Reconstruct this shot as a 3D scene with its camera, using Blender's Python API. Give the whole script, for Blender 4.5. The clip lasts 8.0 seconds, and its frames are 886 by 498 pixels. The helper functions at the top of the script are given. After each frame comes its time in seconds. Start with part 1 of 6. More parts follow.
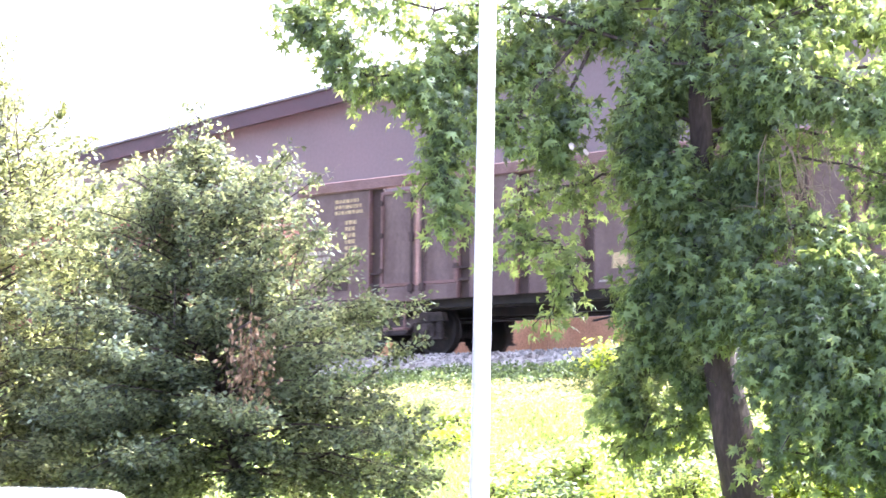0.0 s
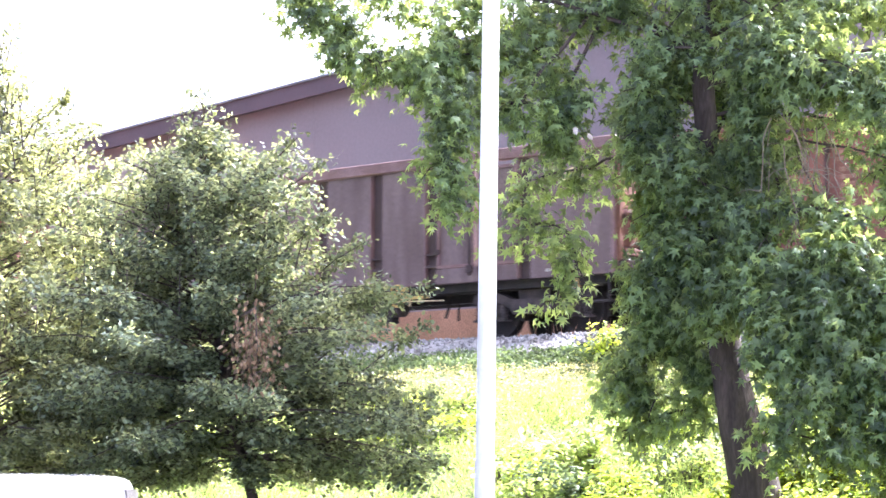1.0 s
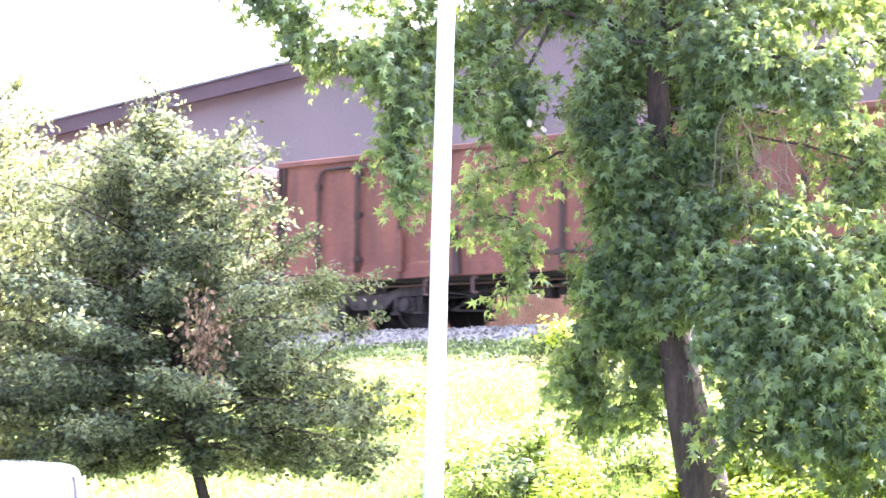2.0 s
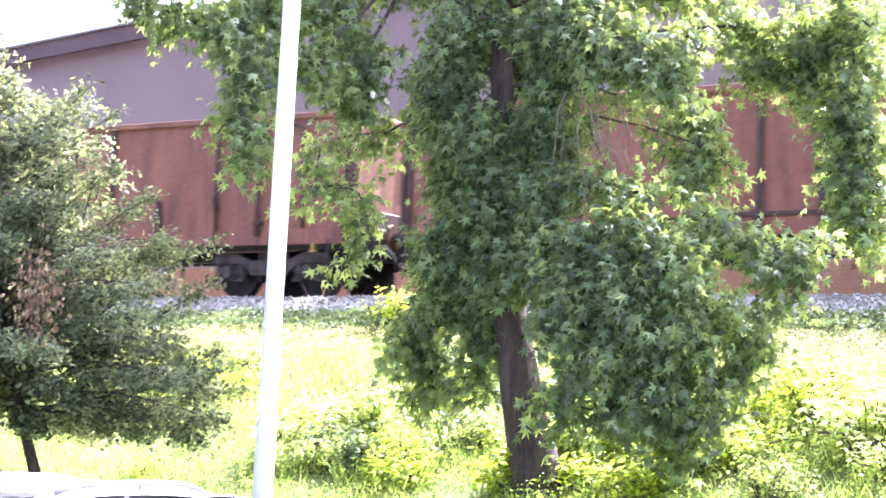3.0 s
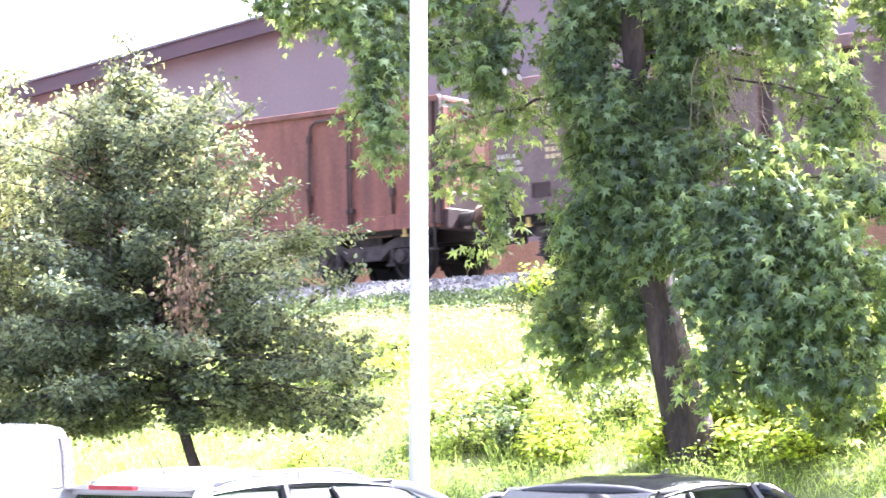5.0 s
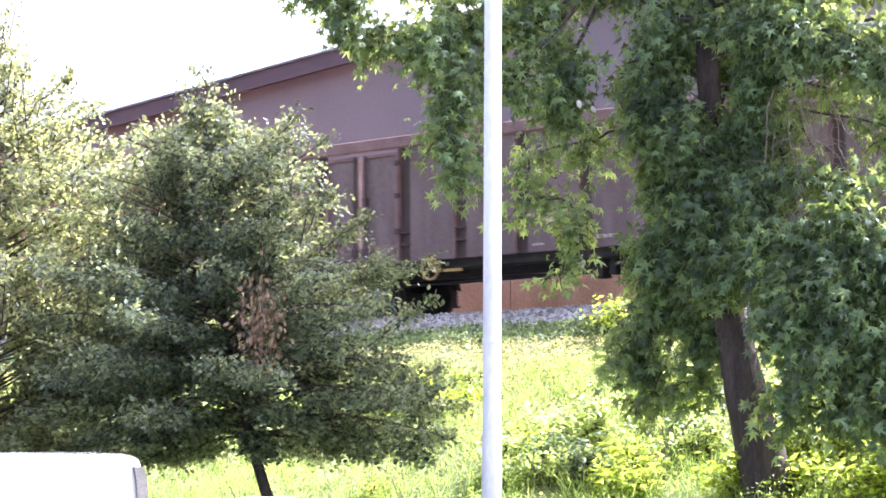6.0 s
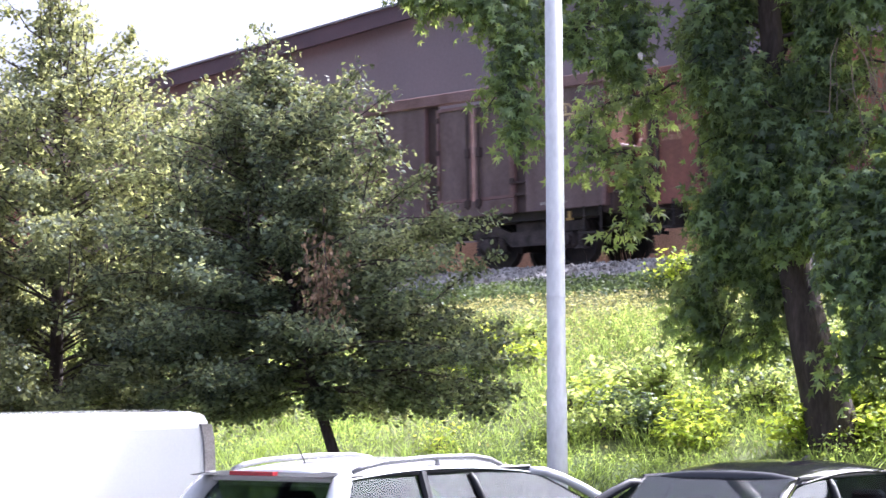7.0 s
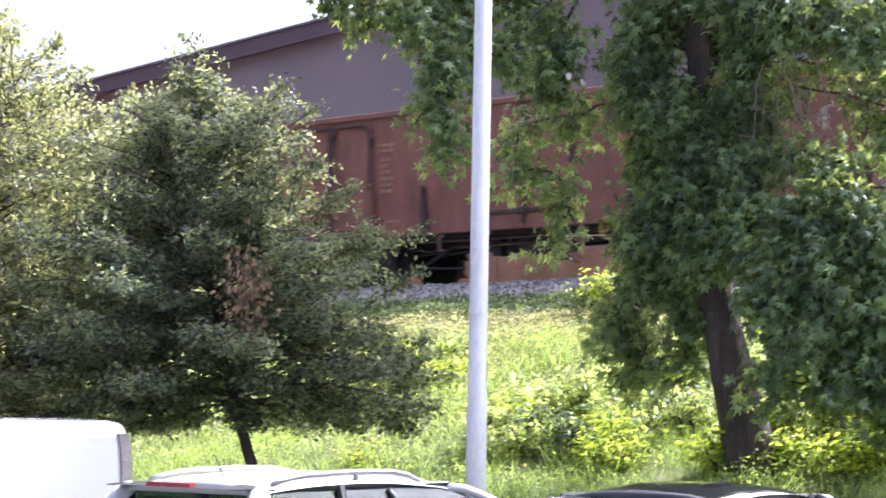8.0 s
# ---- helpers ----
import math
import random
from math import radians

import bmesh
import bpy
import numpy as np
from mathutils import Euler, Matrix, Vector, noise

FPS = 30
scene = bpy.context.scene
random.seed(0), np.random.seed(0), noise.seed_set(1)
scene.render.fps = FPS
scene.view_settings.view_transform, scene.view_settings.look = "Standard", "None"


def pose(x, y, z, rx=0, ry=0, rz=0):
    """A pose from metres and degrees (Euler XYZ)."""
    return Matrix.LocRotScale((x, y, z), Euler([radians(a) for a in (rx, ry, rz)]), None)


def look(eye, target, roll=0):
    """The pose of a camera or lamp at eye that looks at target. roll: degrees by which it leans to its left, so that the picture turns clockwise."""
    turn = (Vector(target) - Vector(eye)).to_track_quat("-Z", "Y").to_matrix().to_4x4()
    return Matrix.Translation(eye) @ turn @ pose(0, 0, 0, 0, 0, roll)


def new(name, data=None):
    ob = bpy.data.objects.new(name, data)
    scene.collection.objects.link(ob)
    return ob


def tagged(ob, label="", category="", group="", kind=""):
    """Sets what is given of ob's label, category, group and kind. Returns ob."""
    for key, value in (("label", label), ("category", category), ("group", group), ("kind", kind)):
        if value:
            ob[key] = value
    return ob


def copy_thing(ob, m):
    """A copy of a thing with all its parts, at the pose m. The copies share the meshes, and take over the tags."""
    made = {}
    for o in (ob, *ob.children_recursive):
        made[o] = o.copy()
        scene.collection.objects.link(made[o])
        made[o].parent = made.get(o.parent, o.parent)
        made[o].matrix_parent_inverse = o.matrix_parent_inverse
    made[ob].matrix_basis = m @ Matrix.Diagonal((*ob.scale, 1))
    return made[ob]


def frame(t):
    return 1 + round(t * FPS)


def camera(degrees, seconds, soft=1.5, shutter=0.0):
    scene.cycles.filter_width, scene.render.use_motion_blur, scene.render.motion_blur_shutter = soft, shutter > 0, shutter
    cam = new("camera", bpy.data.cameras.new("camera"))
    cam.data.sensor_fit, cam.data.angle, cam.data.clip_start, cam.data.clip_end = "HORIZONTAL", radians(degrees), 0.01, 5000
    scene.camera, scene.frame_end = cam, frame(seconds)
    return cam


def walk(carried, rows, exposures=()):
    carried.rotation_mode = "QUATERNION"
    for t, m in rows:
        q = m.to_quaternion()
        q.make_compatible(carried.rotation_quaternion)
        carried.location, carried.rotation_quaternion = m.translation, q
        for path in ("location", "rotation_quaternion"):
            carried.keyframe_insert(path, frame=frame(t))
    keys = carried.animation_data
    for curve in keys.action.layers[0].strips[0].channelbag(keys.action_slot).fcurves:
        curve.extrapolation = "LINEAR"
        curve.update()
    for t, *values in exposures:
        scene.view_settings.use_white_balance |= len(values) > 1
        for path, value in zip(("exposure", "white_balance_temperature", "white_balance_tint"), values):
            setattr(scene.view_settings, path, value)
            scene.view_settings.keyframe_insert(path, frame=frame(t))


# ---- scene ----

# the picture is bright at first, then darkens as the cars come into it; its white balance is a little cool
EXPOSURES = [(t, stops, 5550, 20) for t, stops in ((0.0, 2.96), (0.5, 2.64), (1.2, 2.84), (2.4, 3.27), (3.0, 2.91), (4.5, 2.92), (5.5, 3.18), (6.0, 2.35), (6.4, 1.67), (7.0, 1.56), (7.5, 1.56), (8.0, 1.72))]
EYE = Vector((0.0, 0.0, 2.0))


def aim(yaw, pitch, roll):
    """A turn of the hand-held camera on its spot: yaw to the left, pitch up, roll, in degrees."""
    a, b = radians(yaw), radians(pitch)
    return look(EYE, EYE + Vector((-math.sin(a) * math.cos(b), math.cos(a) * math.cos(b), math.sin(b))), roll)


cam = camera(25.25, 8.0, soft=1.5, shutter=0.3)
walk(cam, [
        (0.0, aim(-0.01, 6.59, 0.49)),
        (0.2, aim(0.42, 6.38, 0.38)),
        (0.5, aim(0.79, 6.07, 0.51)),
        (0.8, aim(0.34, 6.01, 0.59)),
        (1.0, aim(0.12, 6.16, 0.24)),
        (1.2, aim(-0.05, 6.09, 0.52)),
        (2.3, aim(-2.17, 5.68, 0.94)),
        (2.5, aim(-3.10, 5.10, 1.14)),
        (2.8, aim(-5.07, 4.77, 2.06)),
        (3.0, aim(-5.98, 5.20, 2.30)),
        (3.2, aim(-6.31, 5.31, 1.52)),
        (3.5, aim(-5.99, 5.28, 1.04)),
        (3.8, aim(-5.70, 5.16, 0.76)),
        (4.0, aim(-5.92, 4.68, 0.25)),
        (4.1, aim(-5.08, 4.51, -0.42)),
        (4.2, aim(-4.13, 4.39, -1.19)),
        (5.3, aim(-1.14, 4.58, -0.89)),
        (5.5, aim(-0.66, 5.68, -1.13)),
        (5.8, aim(-0.09, 5.59, -0.43)),
        (6.0, aim(0.26, 5.42, -0.37)),
        (6.2, aim(0.36, 4.69, -0.15)),
        (6.5, aim(1.16, 4.35, -0.60)),
        (6.8, aim(1.65, 4.22, -0.63)),
        (7.0, aim(2.10, 4.14, -0.90)),
        (7.2, aim(2.24, 4.39, -1.12)),
        (7.5, aim(1.35, 4.22, -1.02)),
        (7.8, aim(0.78, 4.34, -0.56)),
        (8.0, aim(-0.11, 4.58, 0.35))],
     exposures=EXPOSURES)

# ---- light: open sky, a high sun beyond the line, to the right ----
SUN_AZ, SUN_EL = 52.0, 48.0     # degrees to the right of the first view, and above the horizon
sun_way = Vector((math.sin(radians(SUN_AZ)) * math.cos(radians(SUN_EL)), math.cos(radians(SUN_AZ)) * math.cos(radians(SUN_EL)), math.sin(radians(SUN_EL))))
sun = new("sun", bpy.data.lights.new("sun", "SUN"))
sun.data.energy, sun.data.angle, sun.data.color = 3.4, radians(0.6), (1.0, 0.95, 0.86)
sun.matrix_world = look((0, 0, 60), Vector((0, 0, 60)) - sun_way)
world = bpy.data.worlds.new("world")
scene.world = world
world.use_nodes = True
wn = world.node_tree.nodes
sky = wn.new("ShaderNodeTexSky")
sky.sky_type, sky.sun_disc = "NISHITA", False
sky.sun_elevation, sky.sun_rotation = radians(SUN_EL), radians(SUN_AZ)
sky.dust_density, sky.air_density, sky.ozone_density = 10.0, 0.55, 0.4
wn["Background"].inputs["Strength"].default_value = 0.15
haze = wn.new("ShaderNodeHueSaturation")      # thin white summer haze
haze.inputs["Saturation"].default_value, haze.inputs["Value"].default_value = 0.6, 1.12
world.node_tree.links.new(sky.outputs[0], haze.inputs["Color"])
world.node_tree.links.new(haze.outputs[0], wn["Background"].inputs["Color"])


# ---- materials ----
def material(name, base, rough=0.7, metal=0.0, second=None, scale=6.0, detail=6.0, mix=0.5, fine=60.0, fine_amount=0.25, bump=0.2,
             bump_scale=40.0, stretch=(1, 1, 1), spread=0.0, specular=0.5, coat=0.0, ramp=(0.35, 0.65), space="Object"):
    """A painted or natural surface: two colours in large patches, a fine grain, relief, and a spread from piece to piece."""
    m = bpy.data.materials.new(name)
    m.use_nodes = True
    nt, ln = m.node_tree.nodes, m.node_tree.links.new
    b = nt["Principled BSDF"]
    b.inputs["Roughness"].default_value, b.inputs["Metallic"].default_value = rough, metal
    b.inputs["Specular IOR Level"].default_value, b.inputs["Coat Weight"].default_value = specular, coat
    tc, mp = nt.new("ShaderNodeTexCoord"), nt.new("ShaderNodeMapping")
    ln(tc.outputs[space], mp.inputs[0])
    mp.inputs["Scale"].default_value = stretch
    n1, n2 = nt.new("ShaderNodeTexNoise"), nt.new("ShaderNodeTexNoise")
    for n, s, d in ((n1, scale, detail), (n2, fine, 3.0)):
        n.inputs["Scale"].default_value, n.inputs["Detail"].default_value = s, d
        ln(mp.outputs[0], n.inputs["Vector"])
    r = nt.new("ShaderNodeValToRGB")
    r.color_ramp.elements[0].position, r.color_ramp.elements[1].position = ramp
    second = second or tuple(c * 0.7 for c in base)
    r.color_ramp.elements[0].color = (*[a + (c - a) * mix * 2 if mix < 0.5 else c for a, c in zip(base, second)], 1)
    r.color_ramp.elements[1].color = (*base, 1)
    ln(n1.outputs["Fac"], r.inputs[0])
    hs = nt.new("ShaderNodeHueSaturation")
    ln(r.outputs[0], hs.inputs["Color"])
    mr = nt.new("ShaderNodeMapRange")
    ln(n2.outputs["Fac"], mr.inputs["Value"])
    mr.inputs["From Min"].default_value, mr.inputs["From Max"].default_value = 0.3, 0.7
    mr.inputs["To Min"].default_value, mr.inputs["To Max"].default_value = 1 - fine_amount, 1 + fine_amount
    if spread:
        oi, ge, ad, mu = nt.new("ShaderNodeObjectInfo"), nt.new("ShaderNodeNewGeometry"), nt.new("ShaderNodeMath"), nt.new("ShaderNodeMath")
        m2 = nt.new("ShaderNodeMapRange")
        ad.operation, mu.operation = "ADD", "MULTIPLY"
        ln(oi.outputs["Random"], ad.inputs[0]), ln(ge.outputs["Random Per Island"], ad.inputs[1])
        ln(ad.outputs[0], m2.inputs["Value"])
        m2.inputs["From Max"].default_value = 2.0
        m2.inputs["To Min"].default_value, m2.inputs["To Max"].default_value = 1 - spread, 1 + spread
        ln(mr.outputs[0], mu.inputs[0]), ln(m2.outputs[0], mu.inputs[1])
        ln(mu.outputs[0], hs.inputs["Value"])
    else:
        ln(mr.outputs[0], hs.inputs["Value"])
    ln(hs.outputs[0], b.inputs["Base Color"])
    if bump:
        n3, bp = nt.new("ShaderNodeTexNoise"), nt.new("ShaderNodeBump")
        n3.inputs["Scale"].default_value, n3.inputs["Detail"].default_value = bump_scale, 5.0
        ln(mp.outputs[0], n3.inputs["Vector"])
        bp.inputs["Strength"].default_value, bp.inputs["Distance"].default_value = bump, 0.02
        ln(n3.outputs["Fac"], bp.inputs["Height"])
        ln(bp.outputs[0], b.inputs["Normal"])
    return m


def leaf_material(name, base, second, through_colour, share=0.45, gloss=0.35, spread=0.35):
    """A leaf: a waxy face that also lets sunlight through; each leaf has its own shade."""
    m = bpy.data.materials.new(name)
    m.use_nodes = True
    nt, ln = m.node_tree.nodes, m.node_tree.links.new
    b, out = nt["Principled BSDF"], nt["Material Output"]
    b.inputs["Roughness"].default_value = 0.5
    b.inputs["Specular IOR Level"].default_value = gloss
    ge, tr, mx, cr = nt.new("ShaderNodeNewGeometry"), nt.new("ShaderNodeBsdfTranslucent"), nt.new("ShaderNodeMixShader"), nt.new("ShaderNodeValToRGB")
    hs, hs2, mr = nt.new("ShaderNodeHueSaturation"), nt.new("ShaderNodeHueSaturation"), nt.new("ShaderNodeMapRange")
    tc, ns, ad = nt.new("ShaderNodeTexCoord"), nt.new("ShaderNodeTexNoise"), nt.new("ShaderNodeMath")
    ln(tc.outputs["Object"], ns.inputs["Vector"])
    ns.inputs["Scale"].default_value = 1.6
    ad.operation = "MULTIPLY_ADD"
    ln(ge.outputs["Random Per Island"], ad.inputs[0])
    ad.inputs[1].default_value = 0.6
    ln(ns.outputs["Fac"], ad.inputs[2])
    cr.color_ramp.elements[0].position, cr.color_ramp.elements[1].position = 0.35, 1.1
    cr.color_ramp.elements[0].color, cr.color_ramp.elements[1].color = (*base, 1), (*second, 1)
    ln(ad.outputs[0], cr.inputs[0])
    ln(ge.outputs["Random Per Island"], mr.inputs["Value"])
    mr.inputs["To Min"].default_value, mr.inputs["To Max"].default_value = 1 - spread, 1 + spread
    ln(cr.outputs[0], hs.inputs["Color"]), ln(mr.outputs[0], hs.inputs["Value"]), ln(hs.outputs[0], b.inputs["Base Color"])
    hs2.inputs["Color"].default_value = (*through_colour, 1)
    ln(mr.outputs[0], hs2.inputs["Value"]), ln(hs2.outputs[0], tr.inputs["Color"])
    mx.inputs[0].default_value = share
    ln(b.outputs[0], mx.inputs[1]), ln(tr.outputs[0], mx.inputs[2]), ln(mx.outputs[0], out.inputs["Surface"])
    return m


def glass_material(name, tint=(0.75, 0.85, 0.85)):
    m = bpy.data.materials.new(name)
    m.use_nodes = True
    b = m.node_tree.nodes["Principled BSDF"]
    b.inputs["Base Color"].default_value = (*tint, 1)
    b.inputs["Transmission Weight"].default_value, b.inputs["Roughness"].default_value = 1.0, 0.02
    b.inputs["IOR"].default_value = 1.3
    return m


M = {
    "grass": material("grass_ground", (0.1, 0.14, 0.045), 0.95, second=(0.18, 0.19, 0.08), scale=0.5, fine=25, bump=0.6, bump_scale=14, fine_amount=0.4),
    "concrete": material("weathered_concrete", (0.38, 0.36, 0.34), 0.9, second=(0.28, 0.26, 0.24), scale=2, fine=40, bump=0.3),
    "asphalt": material("asphalt", (0.05, 0.05, 0.052), 0.9, second=(0.07, 0.07, 0.07), scale=0.4, fine=90, bump=0.3),
    "ballast": material("ballast_stone", (0.34, 0.33, 0.33), 0.9, second=(0.22, 0.2, 0.19), scale=3, fine=30, bump=0.3, spread=0.45),
    "steel_dark": material("oily_black_steel", (0.035, 0.032, 0.032), 0.7, second=(0.06, 0.045, 0.04), scale=5, bump=0.25),
    "bogie": material("dusty_bogie_steel", (0.13, 0.1, 0.095), 0.85, second=(0.05, 0.04, 0.038), scale=6, bump=0.3),
    "rail": material("rusty_rail_steel", (0.16, 0.09, 0.06), 0.6, metal=0.4, second=(0.1, 0.06, 0.04), scale=4),
    "grey_paint": material("faded_brown_grey_paint", (0.205, 0.14, 0.14), 0.6, second=(0.135, 0.085, 0.08), scale=1.6, fine=30, bump=0.12, stretch=(2.2, 1, 0.5), ramp=(0.3, 0.62)),
    "grey_rim": material("faded_pinkish_paint", (0.27, 0.16, 0.16), 0.55, second=(0.2, 0.11, 0.1), scale=3, fine=40, bump=0.1),
    "red_paint": material("faded_red_oxide_paint", (0.31, 0.12, 0.09), 0.65, second=(0.17, 0.072, 0.058), scale=1.5, fine=30, bump=0.14, stretch=(2.0, 1, 0.45), ramp=(0.3, 0.62)),
    "red_rim": material("red_oxide_rim_paint", (0.28, 0.115, 0.09), 0.6, second=(0.18, 0.08, 0.06), scale=3, fine=40, bump=0.1),
    # dark parts' paint; on recessed posts and grey end walls it carries their shade
    "post_dark": material("brown_paint_and_recess_shade", (0.085, 0.052, 0.05), 0.65, second=(0.06, 0.035, 0.032), scale=3, bump=0.1),
    "end_paint": material("rusty_orange_end_paint", (0.21, 0.095, 0.06), 0.8, second=(0.13, 0.055, 0.036), scale=2.2, fine=30, bump=0.2),
    "marking": material("weathered_cream_marking", (0.74, 0.6, 0.36), 0.7, second=(0.5, 0.35, 0.22), scale=12, bump=0.0),
    "marking_white": material("weathered_white_marking", (0.6, 0.55, 0.5), 0.7, second=(0.4, 0.33, 0.3), scale=12, bump=0.0),
    "yellow": material("yellow_paint", (0.62, 0.43, 0.13), 0.55, second=(0.45, 0.28, 0.1), scale=9, bump=0.1),
    "cladding": material("mauve_grey_cladding", (0.278, 0.236, 0.244), 0.55, second=(0.25, 0.212, 0.22), scale=0.4, fine=12, fine_amount=0.05, bump=0.05, bump_scale=3),
    "eave": material("dark_plum_eave_metal", (0.13, 0.085, 0.095), 0.5, second=(0.1, 0.07, 0.08), scale=1, bump=0.05),
    "gutter": material("pale_grey_gutter_metal", (0.3, 0.3, 0.31), 0.45, metal=0.3, scale=3, bump=0.05),
    "plinth": material("tan_concrete", (0.52, 0.31, 0.2), 0.9, second=(0.4, 0.23, 0.14), scale=1.1, fine=30, bump=0.25),
    "pole": material("white_grey_pole_paint", (0.8, 0.8, 0.8), 0.4, second=(0.68, 0.68, 0.69), scale=1.2, fine=30, fine_amount=0.08, bump=0.05, stretch=(1, 1, 0.4)),
    "bark": material("brown_grey_bark", (0.095, 0.072, 0.065), 0.95, second=(0.05, 0.037, 0.034), scale=9, fine=45, bump=1.0, bump_scale=22, stretch=(1, 1, 0.22)),
    "twig": material("dead_twig", (0.3, 0.24, 0.19), 0.9, second=(0.2, 0.15, 0.11), scale=9, bump=0.2),
    "car_white": material("white_car_paint", (0.8, 0.8, 0.8), 0.25, second=(0.78, 0.78, 0.78), scale=2, fine=50, fine_amount=0.02, bump=0.0, coat=0.8),
    "car_dark": material("dark_grey_car_paint", (0.016, 0.016, 0.019), 0.12, second=(0.013, 0.013, 0.016), scale=2, fine=50, fine_amount=0.05, bump=0.0, coat=0.5),
    "car_blue": material("blue_car_paint", (0.03, 0.16, 0.3), 0.3, second=(0.03, 0.14, 0.27), scale=2, fine=50, fine_amount=0.05, bump=0.0, coat=1.0),
    "black_trim": material("black_plastic_trim", (0.02, 0.02, 0.022), 0.5, scale=8, bump=0.1),
    "tyre": material("black_rubber", (0.025, 0.025, 0.025), 0.85, scale=8, bump=0.2),
    "alloy": material("silver_alloy", (0.5, 0.5, 0.52), 0.35, metal=0.9, scale=5, bump=0.0),
    "cabin": material("dark_fabric", (0.03, 0.03, 0.033), 0.9, scale=8, bump=0.2),
    "lamp_red": material("red_lamp_plastic", (0.5, 0.02, 0.03), 0.2, scale=8, bump=0.0, coat=0.6),
    "lamp_clear": material("clear_lamp_plastic", (0.7, 0.7, 0.72), 0.15, scale=8, bump=0.0, coat=0.6),
    "lamp_smoke": material("smoky_lamp_plastic", (0.4, 0.36, 0.35), 0.3, scale=8, bump=0.0, coat=0.5),
    "dark_glass": material("dark_window_glass", (0.02, 0.025, 0.027), 0.06, scale=8, fine_amount=0.02, bump=0.0, coat=0.5),
    "glass": glass_material("car_glass", (0.2, 0.25, 0.28)),
    "maple": leaf_material("lobed_leaf", (0.026, 0.069, 0.057), (0.1, 0.15, 0.076), (0.64, 0.74, 0.18), 0.33, 0.6, 0.5),
    "lime": leaf_material("small_dark_leaf", (0.02, 0.047, 0.046), (0.083, 0.114, 0.085), (0.62, 0.64, 0.25), 0.29, 0.28, 0.65),
    "lime_sun": leaf_material("small_sunny_leaf", (0.03, 0.058, 0.055), (0.13, 0.155, 0.11), (0.66, 0.66, 0.24), 0.34, 0.3, 0.6),
    "brown_leaf": leaf_material("withered_leaf", (0.2, 0.11, 0.075), (0.34, 0.2, 0.14), (0.36, 0.2, 0.13), 0.25),
    "blade": leaf_material("grass_blade", (0.085, 0.15, 0.042), (0.27, 0.31, 0.09), (0.44, 0.58, 0.13), 0.42, 0.3, 0.65),
    "herb": leaf_material("herb_leaf", (0.08, 0.165, 0.035), (0.28, 0.34, 0.075), (0.52, 0.64, 0.12), 0.42, 0.35, 0.55),
    "cover": leaf_material("ground_cover_leaf", (0.1, 0.125, 0.045), (0.37, 0.32, 0.15), (0.52, 0.5, 0.17), 0.4, 0.3, 0.6),
    # weed leaf, darkened for the train's shadow and the brambles' hearts
    "weed": leaf_material("weed_leaf_with_shade", (0.03, 0.065, 0.028), (0.085, 0.125, 0.05), (0.3, 0.38, 0.12), 0.25, 0.35, 0.5),
    "withered": leaf_material("withered_spray_leaf", (0.10, 0.068, 0.045), (0.23, 0.155, 0.095), (0.24, 0.15, 0.08), 0.2),
    "bramble": leaf_material("bramble_leaf", (0.06, 0.14, 0.03), (0.3, 0.39, 0.04), (0.72, 0.8, 0.09), 0.46, 0.4, 0.6),
    "marking_faint": material("faded_lettering", (0.47, 0.27, 0.2), 0.7, second=(0.33, 0.16, 0.12), scale=14, bump=0.0),
    "shrub": leaf_material("shrub_leaf", (0.065, 0.15, 0.045), (0.27, 0.33, 0.08), (0.60, 0.68, 0.18), 0.48, 0.45, 0.55),
}


# ---- mesh helpers ----
def box(bm, x0, x1, y0, y1, z0, z1):
    v = [bm.verts.new((x, y, z)) for x in (x0, x1) for y in (y0, y1) for z in (z0, z1)]
    for f in ((0, 1, 3, 2), (4, 6, 7, 5), (0, 4, 5, 1), (2, 3, 7, 6), (0, 2, 6, 4), (1, 5, 7, 3)):
        bm.faces.new([v[i] for i in f])


def boxes(*rows, bevel=0.0):
    bm = bmesh.new()
    for r in rows:
        box(bm, *r)
    if bevel:
        bmesh.ops.bevel(bm, geom=bm.edges[:], offset=bevel, segments=1, affect="EDGES")
    return bm


def rod(bm, a, b, r0, r1=None, sides=8):
    """A round bar from a to b."""
    a, b = Vector(a), Vector(b)
    r1 = r0 if r1 is None else r1
    w = (b - a).normalized()
    s = w.orthogonal().normalized()
    t = w.cross(s)
    ends = []
    for p, r in ((a, r0), (b, r1)):
        ends.append([bm.verts.new(p + (s * math.cos(k * math.tau / sides) + t * math.sin(k * math.tau / sides)) * r) for k in range(sides)])
    for k in range(sides):
        bm.faces.new((ends[0][k], ends[0][(k + 1) % sides], ends[1][(k + 1) % sides], ends[1][k]))
    bm.faces.new(ends[0][::-1]), bm.faces.new(ends[1])


def rods(*rows, sides=8):
    bm = bmesh.new()
    for r in rows:
        rod(bm, *r, sides=sides)
    return bm


def tube(bm, pts, radii, sides=10):
    """A bent, tapering tube through pts."""
    rings, s = [], None
    for i, p in enumerate(pts):
        w = (Vector(pts[min(i + 1, len(pts) - 1)]) - Vector(pts[max(i - 1, 0)])).normalized()
        s = (w.orthogonal() if s is None else s - w * s.dot(w)).normalized()
        t = w.cross(s)
        rings.append([bm.verts.new(Vector(p) + (s * math.cos(k * math.tau / sides) + t * math.sin(k * math.tau / sides)) * radii[i]) for k in range(sides)])
    for a, b in zip(rings, rings[1:]):
        for k in range(sides):
            bm.faces.new((a[k], a[(k + 1) % sides], b[(k + 1) % sides], b[k]))
    bm.faces.new(rings[0][::-1]), bm.faces.new(rings[-1])


